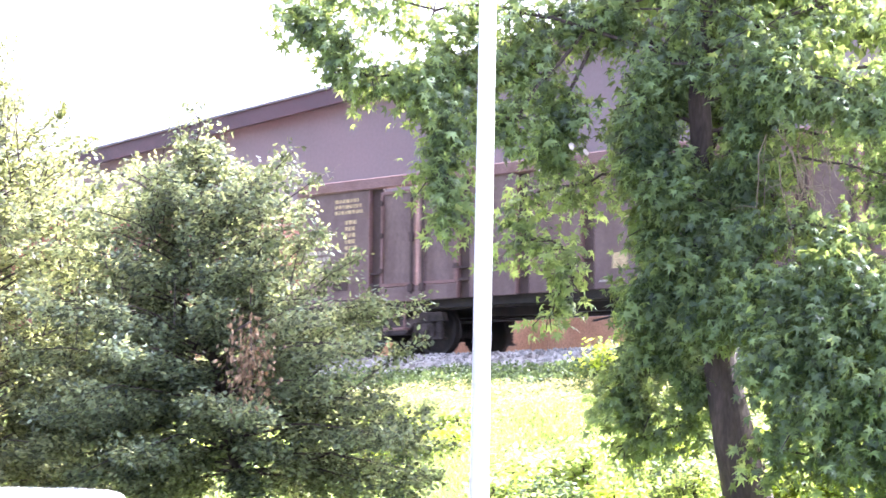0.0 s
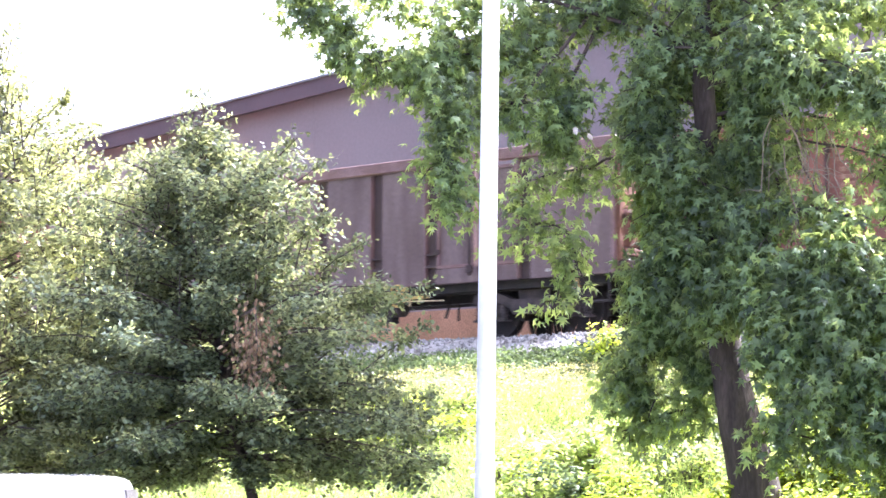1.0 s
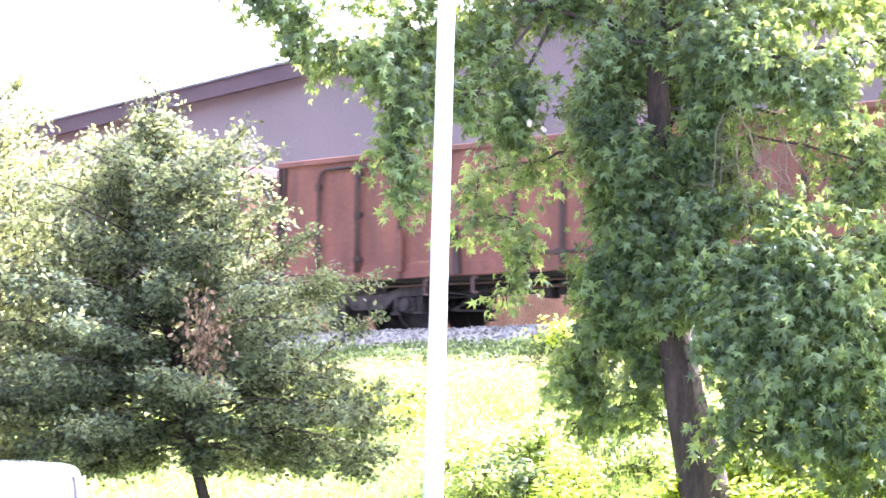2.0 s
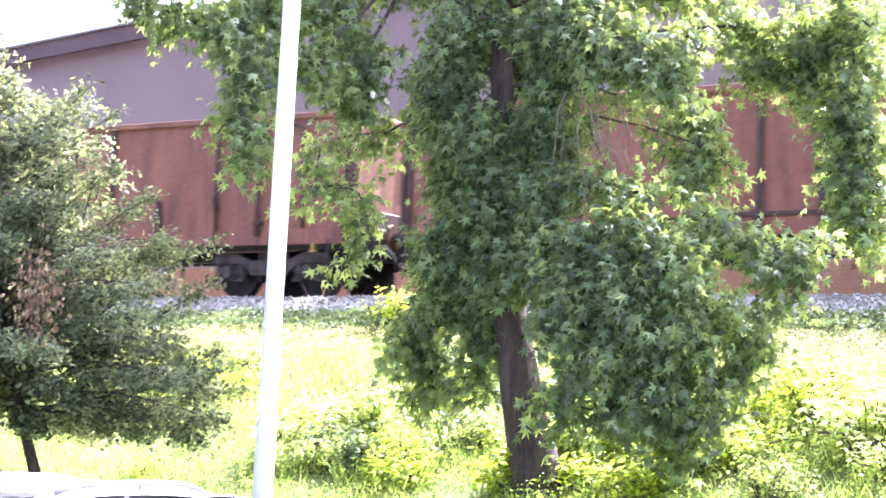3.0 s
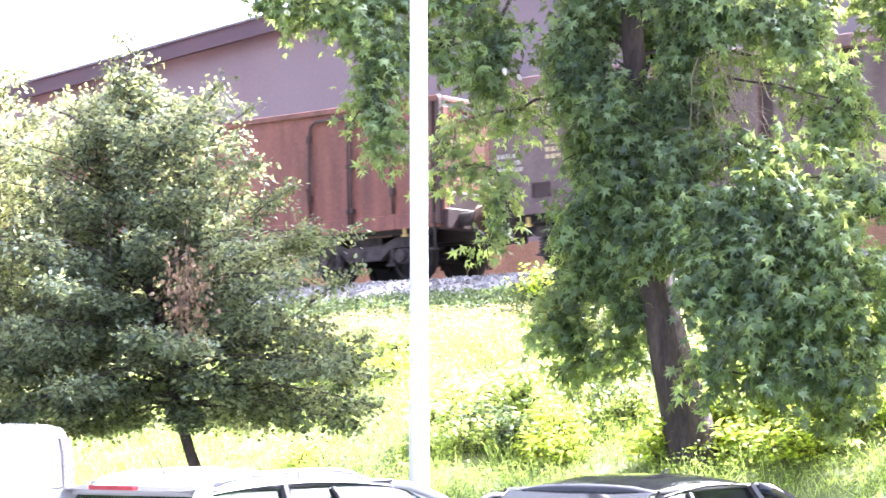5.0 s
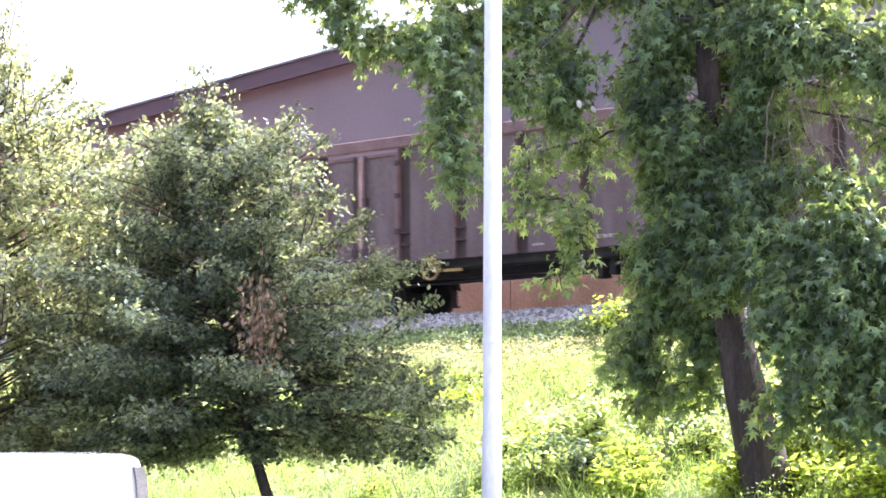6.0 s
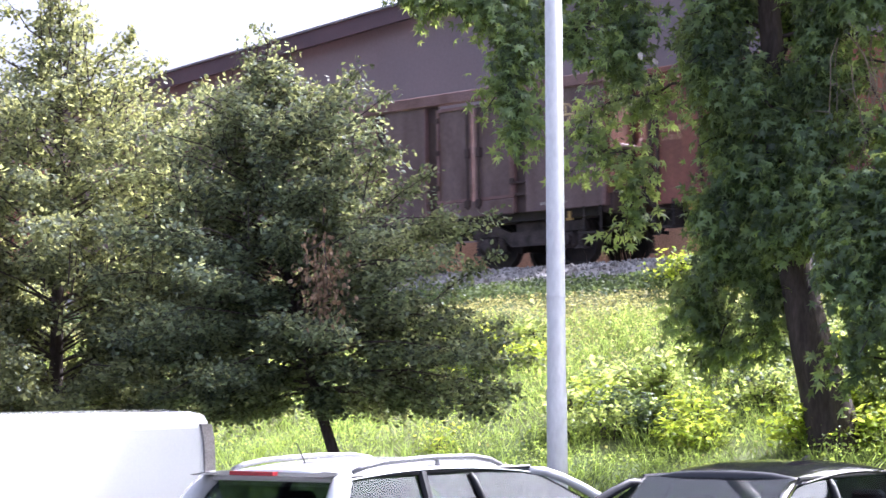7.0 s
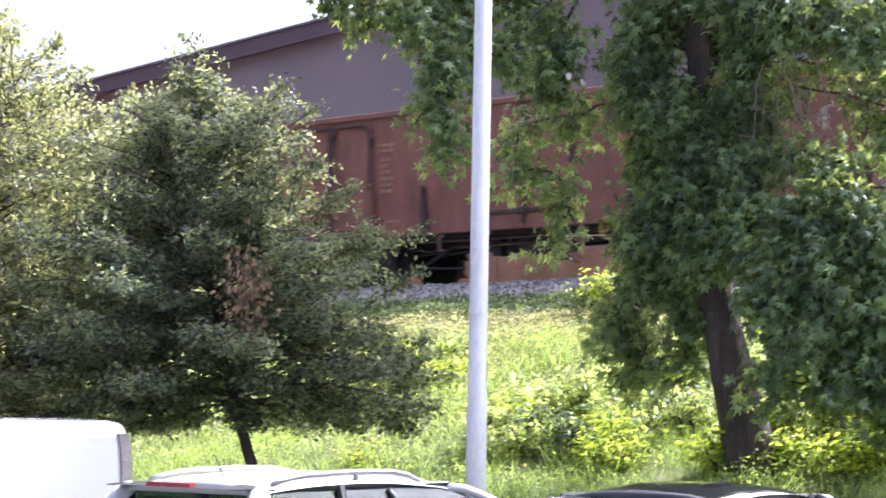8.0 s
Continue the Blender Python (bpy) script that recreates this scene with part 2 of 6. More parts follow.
def mesh_of(name, bm, mat, smooth=False):
    me = bpy.data.meshes.new(name)
    bmesh.ops.recalc_face_normals(bm, faces=bm.faces[:])
    bm.to_mesh(me)
    bm.free()
    me.materials.append(mat)
    if smooth:
        me.polygons.foreach_set("use_smooth", [True] * len(me.polygons))
    return me


def part(name, bm, mat, parent=None, label="", smooth=False, at=None):
    ob = new(name, bm if isinstance(bm, bpy.types.Mesh) else mesh_of(name, bm, mat, smooth))
    ob.parent = parent
    if at is not None:
        ob.matrix_basis = at
    return tagged(ob, label)


def empty(name, m, label, category, group=""):
    ob = new(name)
    ob.matrix_basis = m
    return tagged(ob, label, category, group)


def raw_mesh(name, verts, faces, mat, smooth=False):
    me = bpy.data.meshes.new(name)
    me.from_pydata(verts.tolist() if hasattr(verts, "tolist") else verts, [], faces.tolist() if hasattr(faces, "tolist") else faces)
    me.materials.append(mat)
    if smooth:
        me.polygons.foreach_set("use_smooth", [True] * len(me.polygons))
    return me


# ---- the line: x runs along the rails towards the near end, y away from the camera, z up from the rail head ----
TURN, RAIL_Z, OFF = -39.31, 4.18, 28.5
LINE = pose(OFF * math.sin(radians(-TURN)), OFF * math.cos(radians(TURN)), RAIL_Z, 0, 0, TURN)
SPEED = 7.557


def ground_height(y):
    """Height of the bank over the rail head, across the line."""
    if y < -15.2:
        return -4.08
    if y < -4.0:
        t = (y + 15.0) / 11.0
        return -3.98 + 3.48 * max(t, 0) + 0.1 * math.sin(max(t, 0) * math.pi)
    return -0.5


def bump(x, y):
    return 0.14 * noise.noise((x * 0.5, y * 0.5, 0)) + 0.05 * noise.noise((x * 2, y * 2, 3)) if -14.6 < y < -4.3 else 0.0


def build_ground():
    xs = [-900, -400, -200, -120, -90] + [-80 + 0.6 * i for i in range(150)] + [20, 40, 80, 200, 400, 900]
    ys = [-900, -300, -100, -50, -30, -20, -17.5, -15.24, -15.2] + [-15.0 + 0.35 * i for i in range(32)] + [-4, -3, 0, 3, 6, 40, 120, 400, 900]
    verts = [(x, y, ground_height(y) + bump(x, y)) for x in xs for y in ys]
    n = len(ys)
    faces = [(i * n + j, (i + 1) * n + j, (i + 1) * n + j + 1, i * n + j + 1) for i in range(len(xs) - 1) for j in range(n - 1)]
    ob = new("ground", raw_mesh("ground", verts, faces, M["grass"], True))
    ob.data.materials.append(M["asphalt"])
    for p in ob.data.polygons:
        if p.center.y < -15.2:
            p.material_index = 1
    ob.matrix_basis = LINE
    tagged(ob, "grassy railway bank rising from an asphalt car park", "ground", kind="structure")
    bm = boxes((-60, 40, -15.3, -15.16, -4.3, -3.97), bevel=0.015)
    tagged(part("kerb", bm, M["concrete"], at=LINE), "grey concrete kerb between car park and bank", "kerb", kind="structure")


build_ground()


# ---- ballast, rails, sleepers ----
def build_track():
    prof = [(-3.9, -0.6), (-2.55, -0.12), (2.55, -0.12), (3.9, -0.6)]
    xs = [-120 + 2.0 * i for i in range(96)]
    verts = [(x, y, z) for x in xs for y, z in prof]
    faces = [(i * 4 + j, (i + 1) * 4 + j, (i + 1) * 4 + j + 1, i * 4 + j + 1) for i in range(len(xs) - 1) for j in range(3)]
    bed = new("ballast_bed", raw_mesh("ballast_bed", verts, faces, M["ballast"]))
    bed.matrix_basis = LINE
    tagged(bed, "bed of grey crushed stone under the rails", "ballast", kind="structure")
    # loose stones on the near shoulder
    rng = np.random.default_rng(5)
    n = 15000
    y = rng.uniform(-4.05, -0.9, n)
    x = rng.uniform(-44, 0, n)
    z = np.where(y < -2.55, -0.6 + (y + 3.9) * 0.48 / 1.35, -0.12).clip(-0.62, -0.1)
    oct_v = np.array([(1, 0, 0), (-1, 0, 0), (0, 1, 0), (0, -1, 0), (0, 0, 1), (0, 0, -1)], float)
    oct_f = np.array([(0, 2, 4), (2, 1, 4), (1, 3, 4), (3, 0, 4), (2, 0, 5), (1, 2, 5), (3, 1, 5), (0, 3, 5)])
    size = rng.uniform(0.022, 0.05, (n, 1, 1)) * rng.uniform(0.6, 1.25, (n, 6, 1))
    ang = rng.uniform(0, math.tau, n)
    tilt = rng.uniform(-0.8, 0.8, n)
    v = oct_v[None] * size
    v = np.stack([v[..., 0], v[..., 1] * np.cos(tilt)[:, None] - v[..., 2] * np.sin(tilt)[:, None], v[..., 1] * np.sin(tilt)[:, None] + v[..., 2] * np.cos(tilt)[:, None]], -1)
    v = np.stack([v[..., 0] * np.cos(ang)[:, None] - v[..., 1] * np.sin(ang)[:, None], v[..., 0] * np.sin(ang)[:, None] + v[..., 1] * np.cos(ang)[:, None], v[..., 2]], -1)
    v += np.stack([x, y, z + 0.015], -1)[:, None]
    f = (oct_f[None] + 6 * np.arange(n)[:, None, None]).reshape(-1, 3)
    st = new("ballast_stones", raw_mesh("ballast_stones", v.reshape(-1, 3), f, M["ballast"]))
    st.matrix_basis = LINE
    tagged(st, "loose grey crushed stones on the ballast shoulder", "ballast", kind="stuff")
    for y in (-0.7525, 0.7525):
        bm = boxes((-120, 70, y - 0.035, y + 0.035, -0.045, 0.0), (-120, 70, y - 0.009, y + 0.009, -0.14, -0.045), (-120, 70, y - 0.07, y + 0.07, -0.165, -0.14))
        tagged(part("rail", bm, M["rail"], at=LINE), "rusty steel rail with a worn running head", "rail", "rails of the line")
    first = None
    for i in range(70):
        m = LINE @ pose(-44 + 0.62 * i, 0, -0.17)
        if first is None:
            first = tagged(part("sleeper", boxes((-0.13, 0.13, -1.3, 1.3, -0.12, 0.07), bevel=0.02), M["concrete"], at=m), "weathered concrete sleeper set in the ballast", "sleeper", "sleepers of the line")
        else:
            copy_thing(first, m)


build_track()


# ---- warehouse behind the line ----
def eave_height(x):
    return 7.17 + 0.0757 * (min(x, -12) + 31.4) - 0.0757 * max(x + 12, 0)


def build_warehouse():
    root = empty("warehouse", LINE @ pose(0, 6.6, 0), "long mauve-grey clad warehouse with a low-pitched roof", "building")
    ks = [-75, -12, 45]
    # wall of upright cladding sheets, standing on the plinth
    for i in range(20):
        x0 = -75 + 6.0 * i
        x1 = x0 + 5.996
        bm = bmesh.new()
        h0, h1 = eave_height(x0) - 0.02, eave_height(x1) - 0.02
        v = [bm.verts.new(p) for p in ((x0, 0, 1.3), (x1, 0, 1.3), (x1, 0, h1), (x0, 0, h0), (x0, 0.2, 1.3), (x1, 0.2, 1.3), (x1, 0.2, h1), (x0, 0.2, h0))]
        for q in ((0, 1, 2, 3), (7, 6, 5, 4), (0, 4, 5, 1), (1, 5, 6, 2), (2, 6, 7, 3), (3, 7, 4, 0)):
            bm.faces.new([v[k] for k in q])
        part("cladding_panel", bm, M["cladding"], root)
    for i in range(30):
        x0 = -75 + 4.0 * i
        part("plinth_panel", boxes((x0, x0 + 3.985, -0.06, 0.25, -0.6, 1.3), bevel=0.01), M["plinth"], root, "tan concrete plinth panel")
    # the fascia's dark plum also carries the shade under the eave
    for name, mat, y0, y1, d0, d1, lab in (("fascia", "eave", -0.42, -0.3, -0.38, 0.0, "dark plum metal fascia, with the eave's shade in its colour"), ("soffit", "eave", -0.3, 0.0, -0.1, -0.04, "dark soffit under the eave"),
                                           ("gutter", "gutter", -0.50, -0.42, 0.0, 0.05, "pale metal roof edge")):
        bm = bmesh.new()
        for a, b in zip(ks, ks[1:]):
            h0, h1 = eave_height(a), eave_height(b)
            v = [bm.verts.new(p) for p in ((a, y0, h0 + d0), (b, y0, h1 + d0), (b, y0, h1 + d1), (a, y0, h0 + d1), (a, y1, h0 + d0), (b, y1, h1 + d0), (b, y1, h1 + d1), (a, y1, h0 + d1))]
            for q in ((0, 1, 2, 3), (7, 6, 5, 4), (0, 4, 5, 1), (1, 5, 6, 2), (2, 6, 7, 3), (3, 7, 4, 0)):
                bm.faces.new([v[k] for k in q])
        part(name, bm, M[mat], root, lab)
    bm = bmesh.new()
    rows = [[bm.verts.new((a, y, eave_height(a) + z)) for a in ks] for y, z in ((-0.42, 0.0), (26, 0.0), (26, 0.06), (-0.42, 0.06))]
    for r0, r1 in zip(rows, rows[1:] + rows[:1]):
        for i in range(2):
            bm.faces.new((r0[i], r0[i + 1], r1[i + 1], r1[i]))
    part("roof", bm, M["eave"], root)
    part("rear_wall", boxes((-75, 45, 25.8, 26, -0.6, 3.8), (-75, -74.8, 0.2, 25.8, -0.6, 3.8), (44.8, 45, 0.2, 25.8, -0.6, 3.8)), M["cladding"], root)
    pipe = rods(((PIPE_X, -0.12, -0.5), (PIPE_X, -0.12, eave_height(PIPE_X) - 0.1), 0.06))
    part("downpipe", pipe, M["gutter"], root, "pale grey rainwater downpipe")


PIPE_X = -36.4
build_warehouse()


def build_marker_post():
    bm = boxes((-0.045, 0.045, -0.03, 0.03, -0.55, 0.75), bevel=0.012)
    ob = part("marker_post", bm, M["marking_white"], at=LINE @ pose(-20.6, 3.4, 0))
    tagged(ob, "small white marker post beside the far rail", "post")


build_marker_post()


# ---- lamp post ----
def build_lamp_post():
    base = (0.32, 17.5, 0.1)
    root = empty("lamp_post", pose(*base, 0, 0.65, 0), "tall white-grey painted steel lamp post", "lamp post")
    bm = bmesh.new()
    tube(bm, [(0, 0, -0.1), (0, 0, 1.9), (0, 0, 1.92), (0, 0, 9.0)], [0.095, 0.09, 0.084, 0.072], 24)
    part("shaft", bm, M["pole"], root, smooth=True)
    part("base_collar", rods(((0, 0, -0.1), (0, 0, 0.12), 0.15), sides=20), M["pole"], root)
    for z in (2.3, 2.72):
        part("band", rods(((0, 0, z), (0, 0, z + 0.012), 0.0885), sides=24), M["pole"], root)
    bm = bmesh.new()
    tube(bm, [(0, 0, 8.95), (0, 0, 9.3), (0.25, -0.1, 9.55), (1.0, -0.4, 9.65)], [0.06, 0.05, 0.045, 0.04], 12)
    part("arm", bm, M["pole"], root, smooth=True)
    part("lamp_head", boxes((0.8, 1.5, -0.62, -0.3, 9.58, 9.7), bevel=0.03), M["gutter"], root)


build_lamp_post()


# ---- the train ----
def lathe(bm, profile, axis_y=0.0, sides=28):
    """Turns (radius, y) pairs round the y axis."""
    rings = [[bm.verts.new((r * math.cos(k * math.tau / sides), y + axis_y, r * math.sin(k * math.tau / sides))) for k in range(sides)] for r, y in profile]
    for a, b in zip(rings, rings[1:]):
        for k in range(sides):
            bm.faces.new((a[k], a[(k + 1) % sides], b[(k + 1) % sides], b[k]))
    bm.faces.new(rings[0]), bm.faces.new(rings[-1][::-1])


def prism(bm, pts, y0, y1):
    """A flat outline (x, z) with thickness from y0 to y1."""
    a = [bm.verts.new((x, y0, z)) for x, z in pts]
    b = [bm.verts.new((x, y1, z)) for x, z in pts]
    bm.faces.new(a), bm.faces.new(b[::-1])
    for k in range(len(pts)):
        bm.faces.new((a[k], b[k], b[(k + 1) % len(pts)], a[(k + 1) % len(pts)]))


def wheelset_mesh():
    bm = bmesh.new()
    rod(bm, (0, -1.05, 0), (0, 1.05, 0), 0.08, sides=14)
    for s in (-1, 1):
        lathe(bm, [(0.12, s * 0.66), (0.12, s * 0.83), (0.17, s * 0.8), (0.38, s * 0.74), (0.40, s * 0.81), (0.455, s * 0.81), (0.46, s * 0.69), (0.485, s * 0.685), (0.48, s * 0.66), (0.39, s * 0.66), (0.36, s * 0.71), (0.16, s * 0.72)])
    for k in range(3):
        a = k * math.tau / 3
        rod(bm, (0.05 * math.cos(a), -1.06, 0.05 * math.sin(a)), (0.05 * math.cos(a), -1.04, 0.05 * math.sin(a)), 0.015, sides=6)
    return mesh_of("wheelset", bm, M["steel_dark"])


WHEELSET = wheelset_mesh()


def build_bogie(root, x):
    bog = part("bogie", boxes((-0.35, 0.35, -1.0, 1.0, 0.52, 0.84), (-0.2, 0.2, -0.25, 0.25, 0.84, 0.93), bevel=0.02), M["bogie"], root, "dusty dark steel bogie", at=pose(x, 0, 0))
    for s in (-1, 1):
        bm = bmesh.new()
        y0, y1 = s * 0.95, s * 1.09
        prism(bm, [(-1.3, 0.62), (-1.24, 0.78), (-0.75, 0.80), (-0.4, 0.66), (0.4, 0.66), (0.75, 0.80), (1.24, 0.78), (1.3, 0.62), (0.6, 0.6), (0.38, 0.4), (-0.38, 0.4), (-0.6, 0.6)], y0, y1)
        part("side_frame", bm, M["bogie"], bog)
        for wx in (-0.9, 0.9):
            bm = boxes((wx - 0.15, wx + 0.15, min(y0, y1) - 0.02, max(y0, y1) + 0.04, 0.32, 0.60), bevel=0.04)
            rod(bm, (wx, s * 1.05, 0.46), (wx, s * 1.2, 0.46), 0.115, sides=16)
            part("axle_box", bm, M["bogie"], bog)
            for dx in (-0.26, 0.26):
                bm = bmesh.new()
                for k in range(5):
                    rod(bm, (wx + dx, s * 1.02, 0.33 + 0.055 * k), (wx + dx, s * 1.02, 0.365 + 0.055 * k), 0.085, sides=12)
                rod(bm, (wx + dx, s * 1.02, 0.3), (wx + dx, s * 1.02, 0.62), 0.06, sides=8)
                box(bm, wx + dx - 0.1, wx + dx + 0.1, s * 1.02 - 0.1, s * 1.02 + 0.1, 0.29, 0.325)
                part("spring", bm, M["bogie"], bog)
            bm = boxes((wx * 0.42 - 0.04, wx * 0.42 + 0.04, min(s * 0.72, s * 0.84), max(s * 0.72, s * 0.84), 0.3, 0.66))
            part("brake_shoe", bm, M["steel_dark"], bog)
    for wx in (-0.9, 0.9):
        WHEELS.append((part("wheelset", WHEELSET, None, bog, at=pose(wx, 0, 0.46)), wx))


def bars(bm, x, z, width, height, lines, rng, fill=0.8):
    """Worn lettering as plain bars, just proud of the near side."""
    step = height / lines
    for i in range(lines):
        p = x
        while p < x + width * rng.uniform(0.75, 1.0):
            w = rng.uniform(0.035, 0.09)
            box(bm, p, p + w, -1.408, -1.402, z - i * step - step * 0.62, z - i * step)
            p += w + 0.03


def handwheel(root, x, z):
    bm = bmesh.new()
    n = 20
    ring = [(x + 0.19 * math.cos(k * math.tau / n), -1.46, z + 0.19 * math.sin(k * math.tau / n)) for k in range(n + 1)]
    tube(bm, ring, [0.022] * (n + 1), 6)
    for k in range(3):
        a = math.pi / 2 + k * math.tau / 3
        rod(bm, (x, -1.46, z), (x + 0.18 * math.cos(a), -1.46, z + 0.18 * math.sin(a)), 0.02, sides=6)
    rod(bm, (x, -1.52, z), (x, -1.42, z), 0.04, sides=10)
    part("handwheel", bm, M["yellow"], root, "yellow brake handwheel", smooth=True)
    part("handwheel_shaft", rods(((x, -1.44, z), (x, -0.4, z), 0.022)), M["steel_dark"], root)
    part("handwheel_bracket", boxes((x + 0.22, x + 0.62, -1.36, -1.3, z - 0.06, z - 0.01), (x - 0.04, x + 0.04, -1.4, -1.2, z - 0.04, 1.0)), M["yellow"], root, "yellow handwheel bracket")


def underframe(root, L, bogies, rng, tank_x, wheel_x):
    part("underframe", boxes((-L / 2, L / 2, -0.35, -0.15, 0.72, 1.12), (-L / 2, L / 2, 0.15, 0.35, 0.72, 1.12), (-L / 2 + 0.3, L / 2 - 0.3, -1.18, -1.08, 0.84, 1.1), (-L / 2 + 0.3, L / 2 - 0.3, 1.08, 1.18, 0.84, 1.1),
                             *[(x - 0.06, x + 0.06, -1.1, 1.1, 0.86, 1.1) for x in (-4.5, -3, -1.5, 0, 1.5, 3, 4.5)], (-L / 2 + 0.02, L / 2 - 0.02, -1.3, 1.3, 1.1, 1.18)), M["steel_dark"], root)
    for x in bogies:
        build_bogie(root, x)
    for e in (-1, 1):
        part("headstock", boxes((e * L / 2 - 0.12, e * L / 2 + 0.12, -1.3, 1.3, 0.86, 1.22), bevel=0.02), M["post_dark"], root)
        for s in (-1, 1):
            bm = bmesh.new()
            x = e * (L / 2 + 0.12)
            rod(bm, (x, s * 0.875, 1.04), (x + e * 0.28, s * 0.875, 1.04), 0.12, sides=16)
            rod(bm, (x + e * 0.2, s * 0.875, 1.04), (x + e * 0.4, s * 0.875, 1.04), 0.085, sides=16)
            buf = part("buffer", bm, M["steel_dark"], root)
            bm = bmesh.new()
            rod(bm, (x + e * 0.4, s * 0.875, 1.04), (x + e * 0.435, s * 0.875, 1.04), 0.225, 0.2, sides=20)
            part("buffer_head", bm, M["rail"], buf)
        part("coupling_hook", boxes((e * L / 2 + min(0, e * 0.5), e * L / 2 + max(0, e * 0.5), -0.05, 0.05, 0.92, 1.06), (e * L / 2 + e * 0.4 - 0.1, e * L / 2 + e * 0.4 + 0.1, -0.09, 0.09, 0.62, 0.98), bevel=0.02), M["steel_dark"], root)
        bm = bmesh.new()
        x = e * (L / 2 + 0.1)
        tube(bm, [(x, -0.55, 0.95), (x + e * 0.2, -0.56, 0.78), (x + e * 0.38, -0.5, 0.52), (x + e * 0.52, -0.4, 0.5)], [0.035] * 4, 8)
        part("brake_hose", bm, M["tyre"], root, "black rubber brake hose", smooth=True)
        bm = rods(((e * (L / 2 - 0.06), -1.44, 0.52), (e * (L / 2 - 0.06), -1.44, 0.98), 0.018), ((e * (L / 2 - 0.42), -1.44, 0.52), (e * (L / 2 - 0.42), -1.44, 0.98), 0.018), sides=6)
        box(bm, *sorted((e * (L / 2 - 0.04), e * (L / 2 - 0.44))), -1.5, -1.3, 0.5, 0.53)
        part("step", bm, M["steel_dark"], root, "bent steel footstep")
        bm = rods(((e * (L / 2 + 0.13), -1.28, 1.55), (e * (L / 2 + 0.2), -1.28, 1.55), 0.015), ((e * (L / 2 + 0.2), -1.28, 1.55), (e * (L / 2 + 0.2), -1.28, 2.35), 0.015), ((e * (L / 2 + 0.2), -1.28, 2.35), (e * (L / 2 + 0.13), -1.28, 2.35), 0.015), sides=6)
        part("grab_handle", bm, M["red_rim"], root)
    bm = rods(((tank_x - 0.55, -0.75, 0.68), (tank_x + 0.55, -0.75, 0.68), 0.19), ((tank_x - 0.6, -0.75, 0.68), (tank_x + 0.6, -0.75, 0.68), 0.13), sides=18)
    part("air_tank", bm, M["bogie"], root, "dusty brake air tank")
    for row in ((tank_x - 1.15, tank_x - 0.95, -0.9, -0.6, 0.5, 0.88), (tank_x - 0.85, tank_x - 0.7, -0.85, -0.6, 0.55, 0.88), (tank_x + 0.1, tank_x + 0.35, -0.85, -0.62, 0.38, 0.52)):
        part("valve_block", boxes(row, bevel=0.02), M["steel_dark"], root)
    part("brake_rigging", rods(((-L / 2 + 2.5, -0.6, 0.6), (L / 2 - 2.5, -0.55, 0.66), 0.022), ((-L / 2 + 0.5, -0.95, 0.84), (L / 2 - 0.5, -0.95, 0.84), 0.025), ((tank_x - 2.6, -0.8, 0.5), (tank_x - 0.9, -0.8, 0.74), 0.02),
                               ((tank_x + 1.6, -0.8, 0.42), (tank_x + 1.6, -0.6, 0.86), 0.025), ((tank_x + 1.9, -0.8, 0.36), (tank_x + 1.75, -0.6, 0.86), 0.02), sides=6), M["steel_dark"], root)
    part("brake_lever", rods(((tank_x + 0.9, -1.34, 0.72), (tank_x + 2.0, -1.34, 0.69), 0.014), ((tank_x + 1.2, -1.34, 0.62), (tank_x + 1.2, -1.34, 0.86), 0.014), sides=6), M["marking"], root, "pale brake changeover lever")
    for x in (-L / 2 + 0.75, L / 2 - 0.75):
        part("tie_hook", boxes((x - 0.02, x + 0.02, -1.44, -1.38, 0.78, 0.92), (x - 0.06, x + 0.06, -1.44, -1.38, 0.76, 0.8)), M["yellow"], root, "small yellow tie-down hook")
    handwheel(root, wheel_x, 0.81)


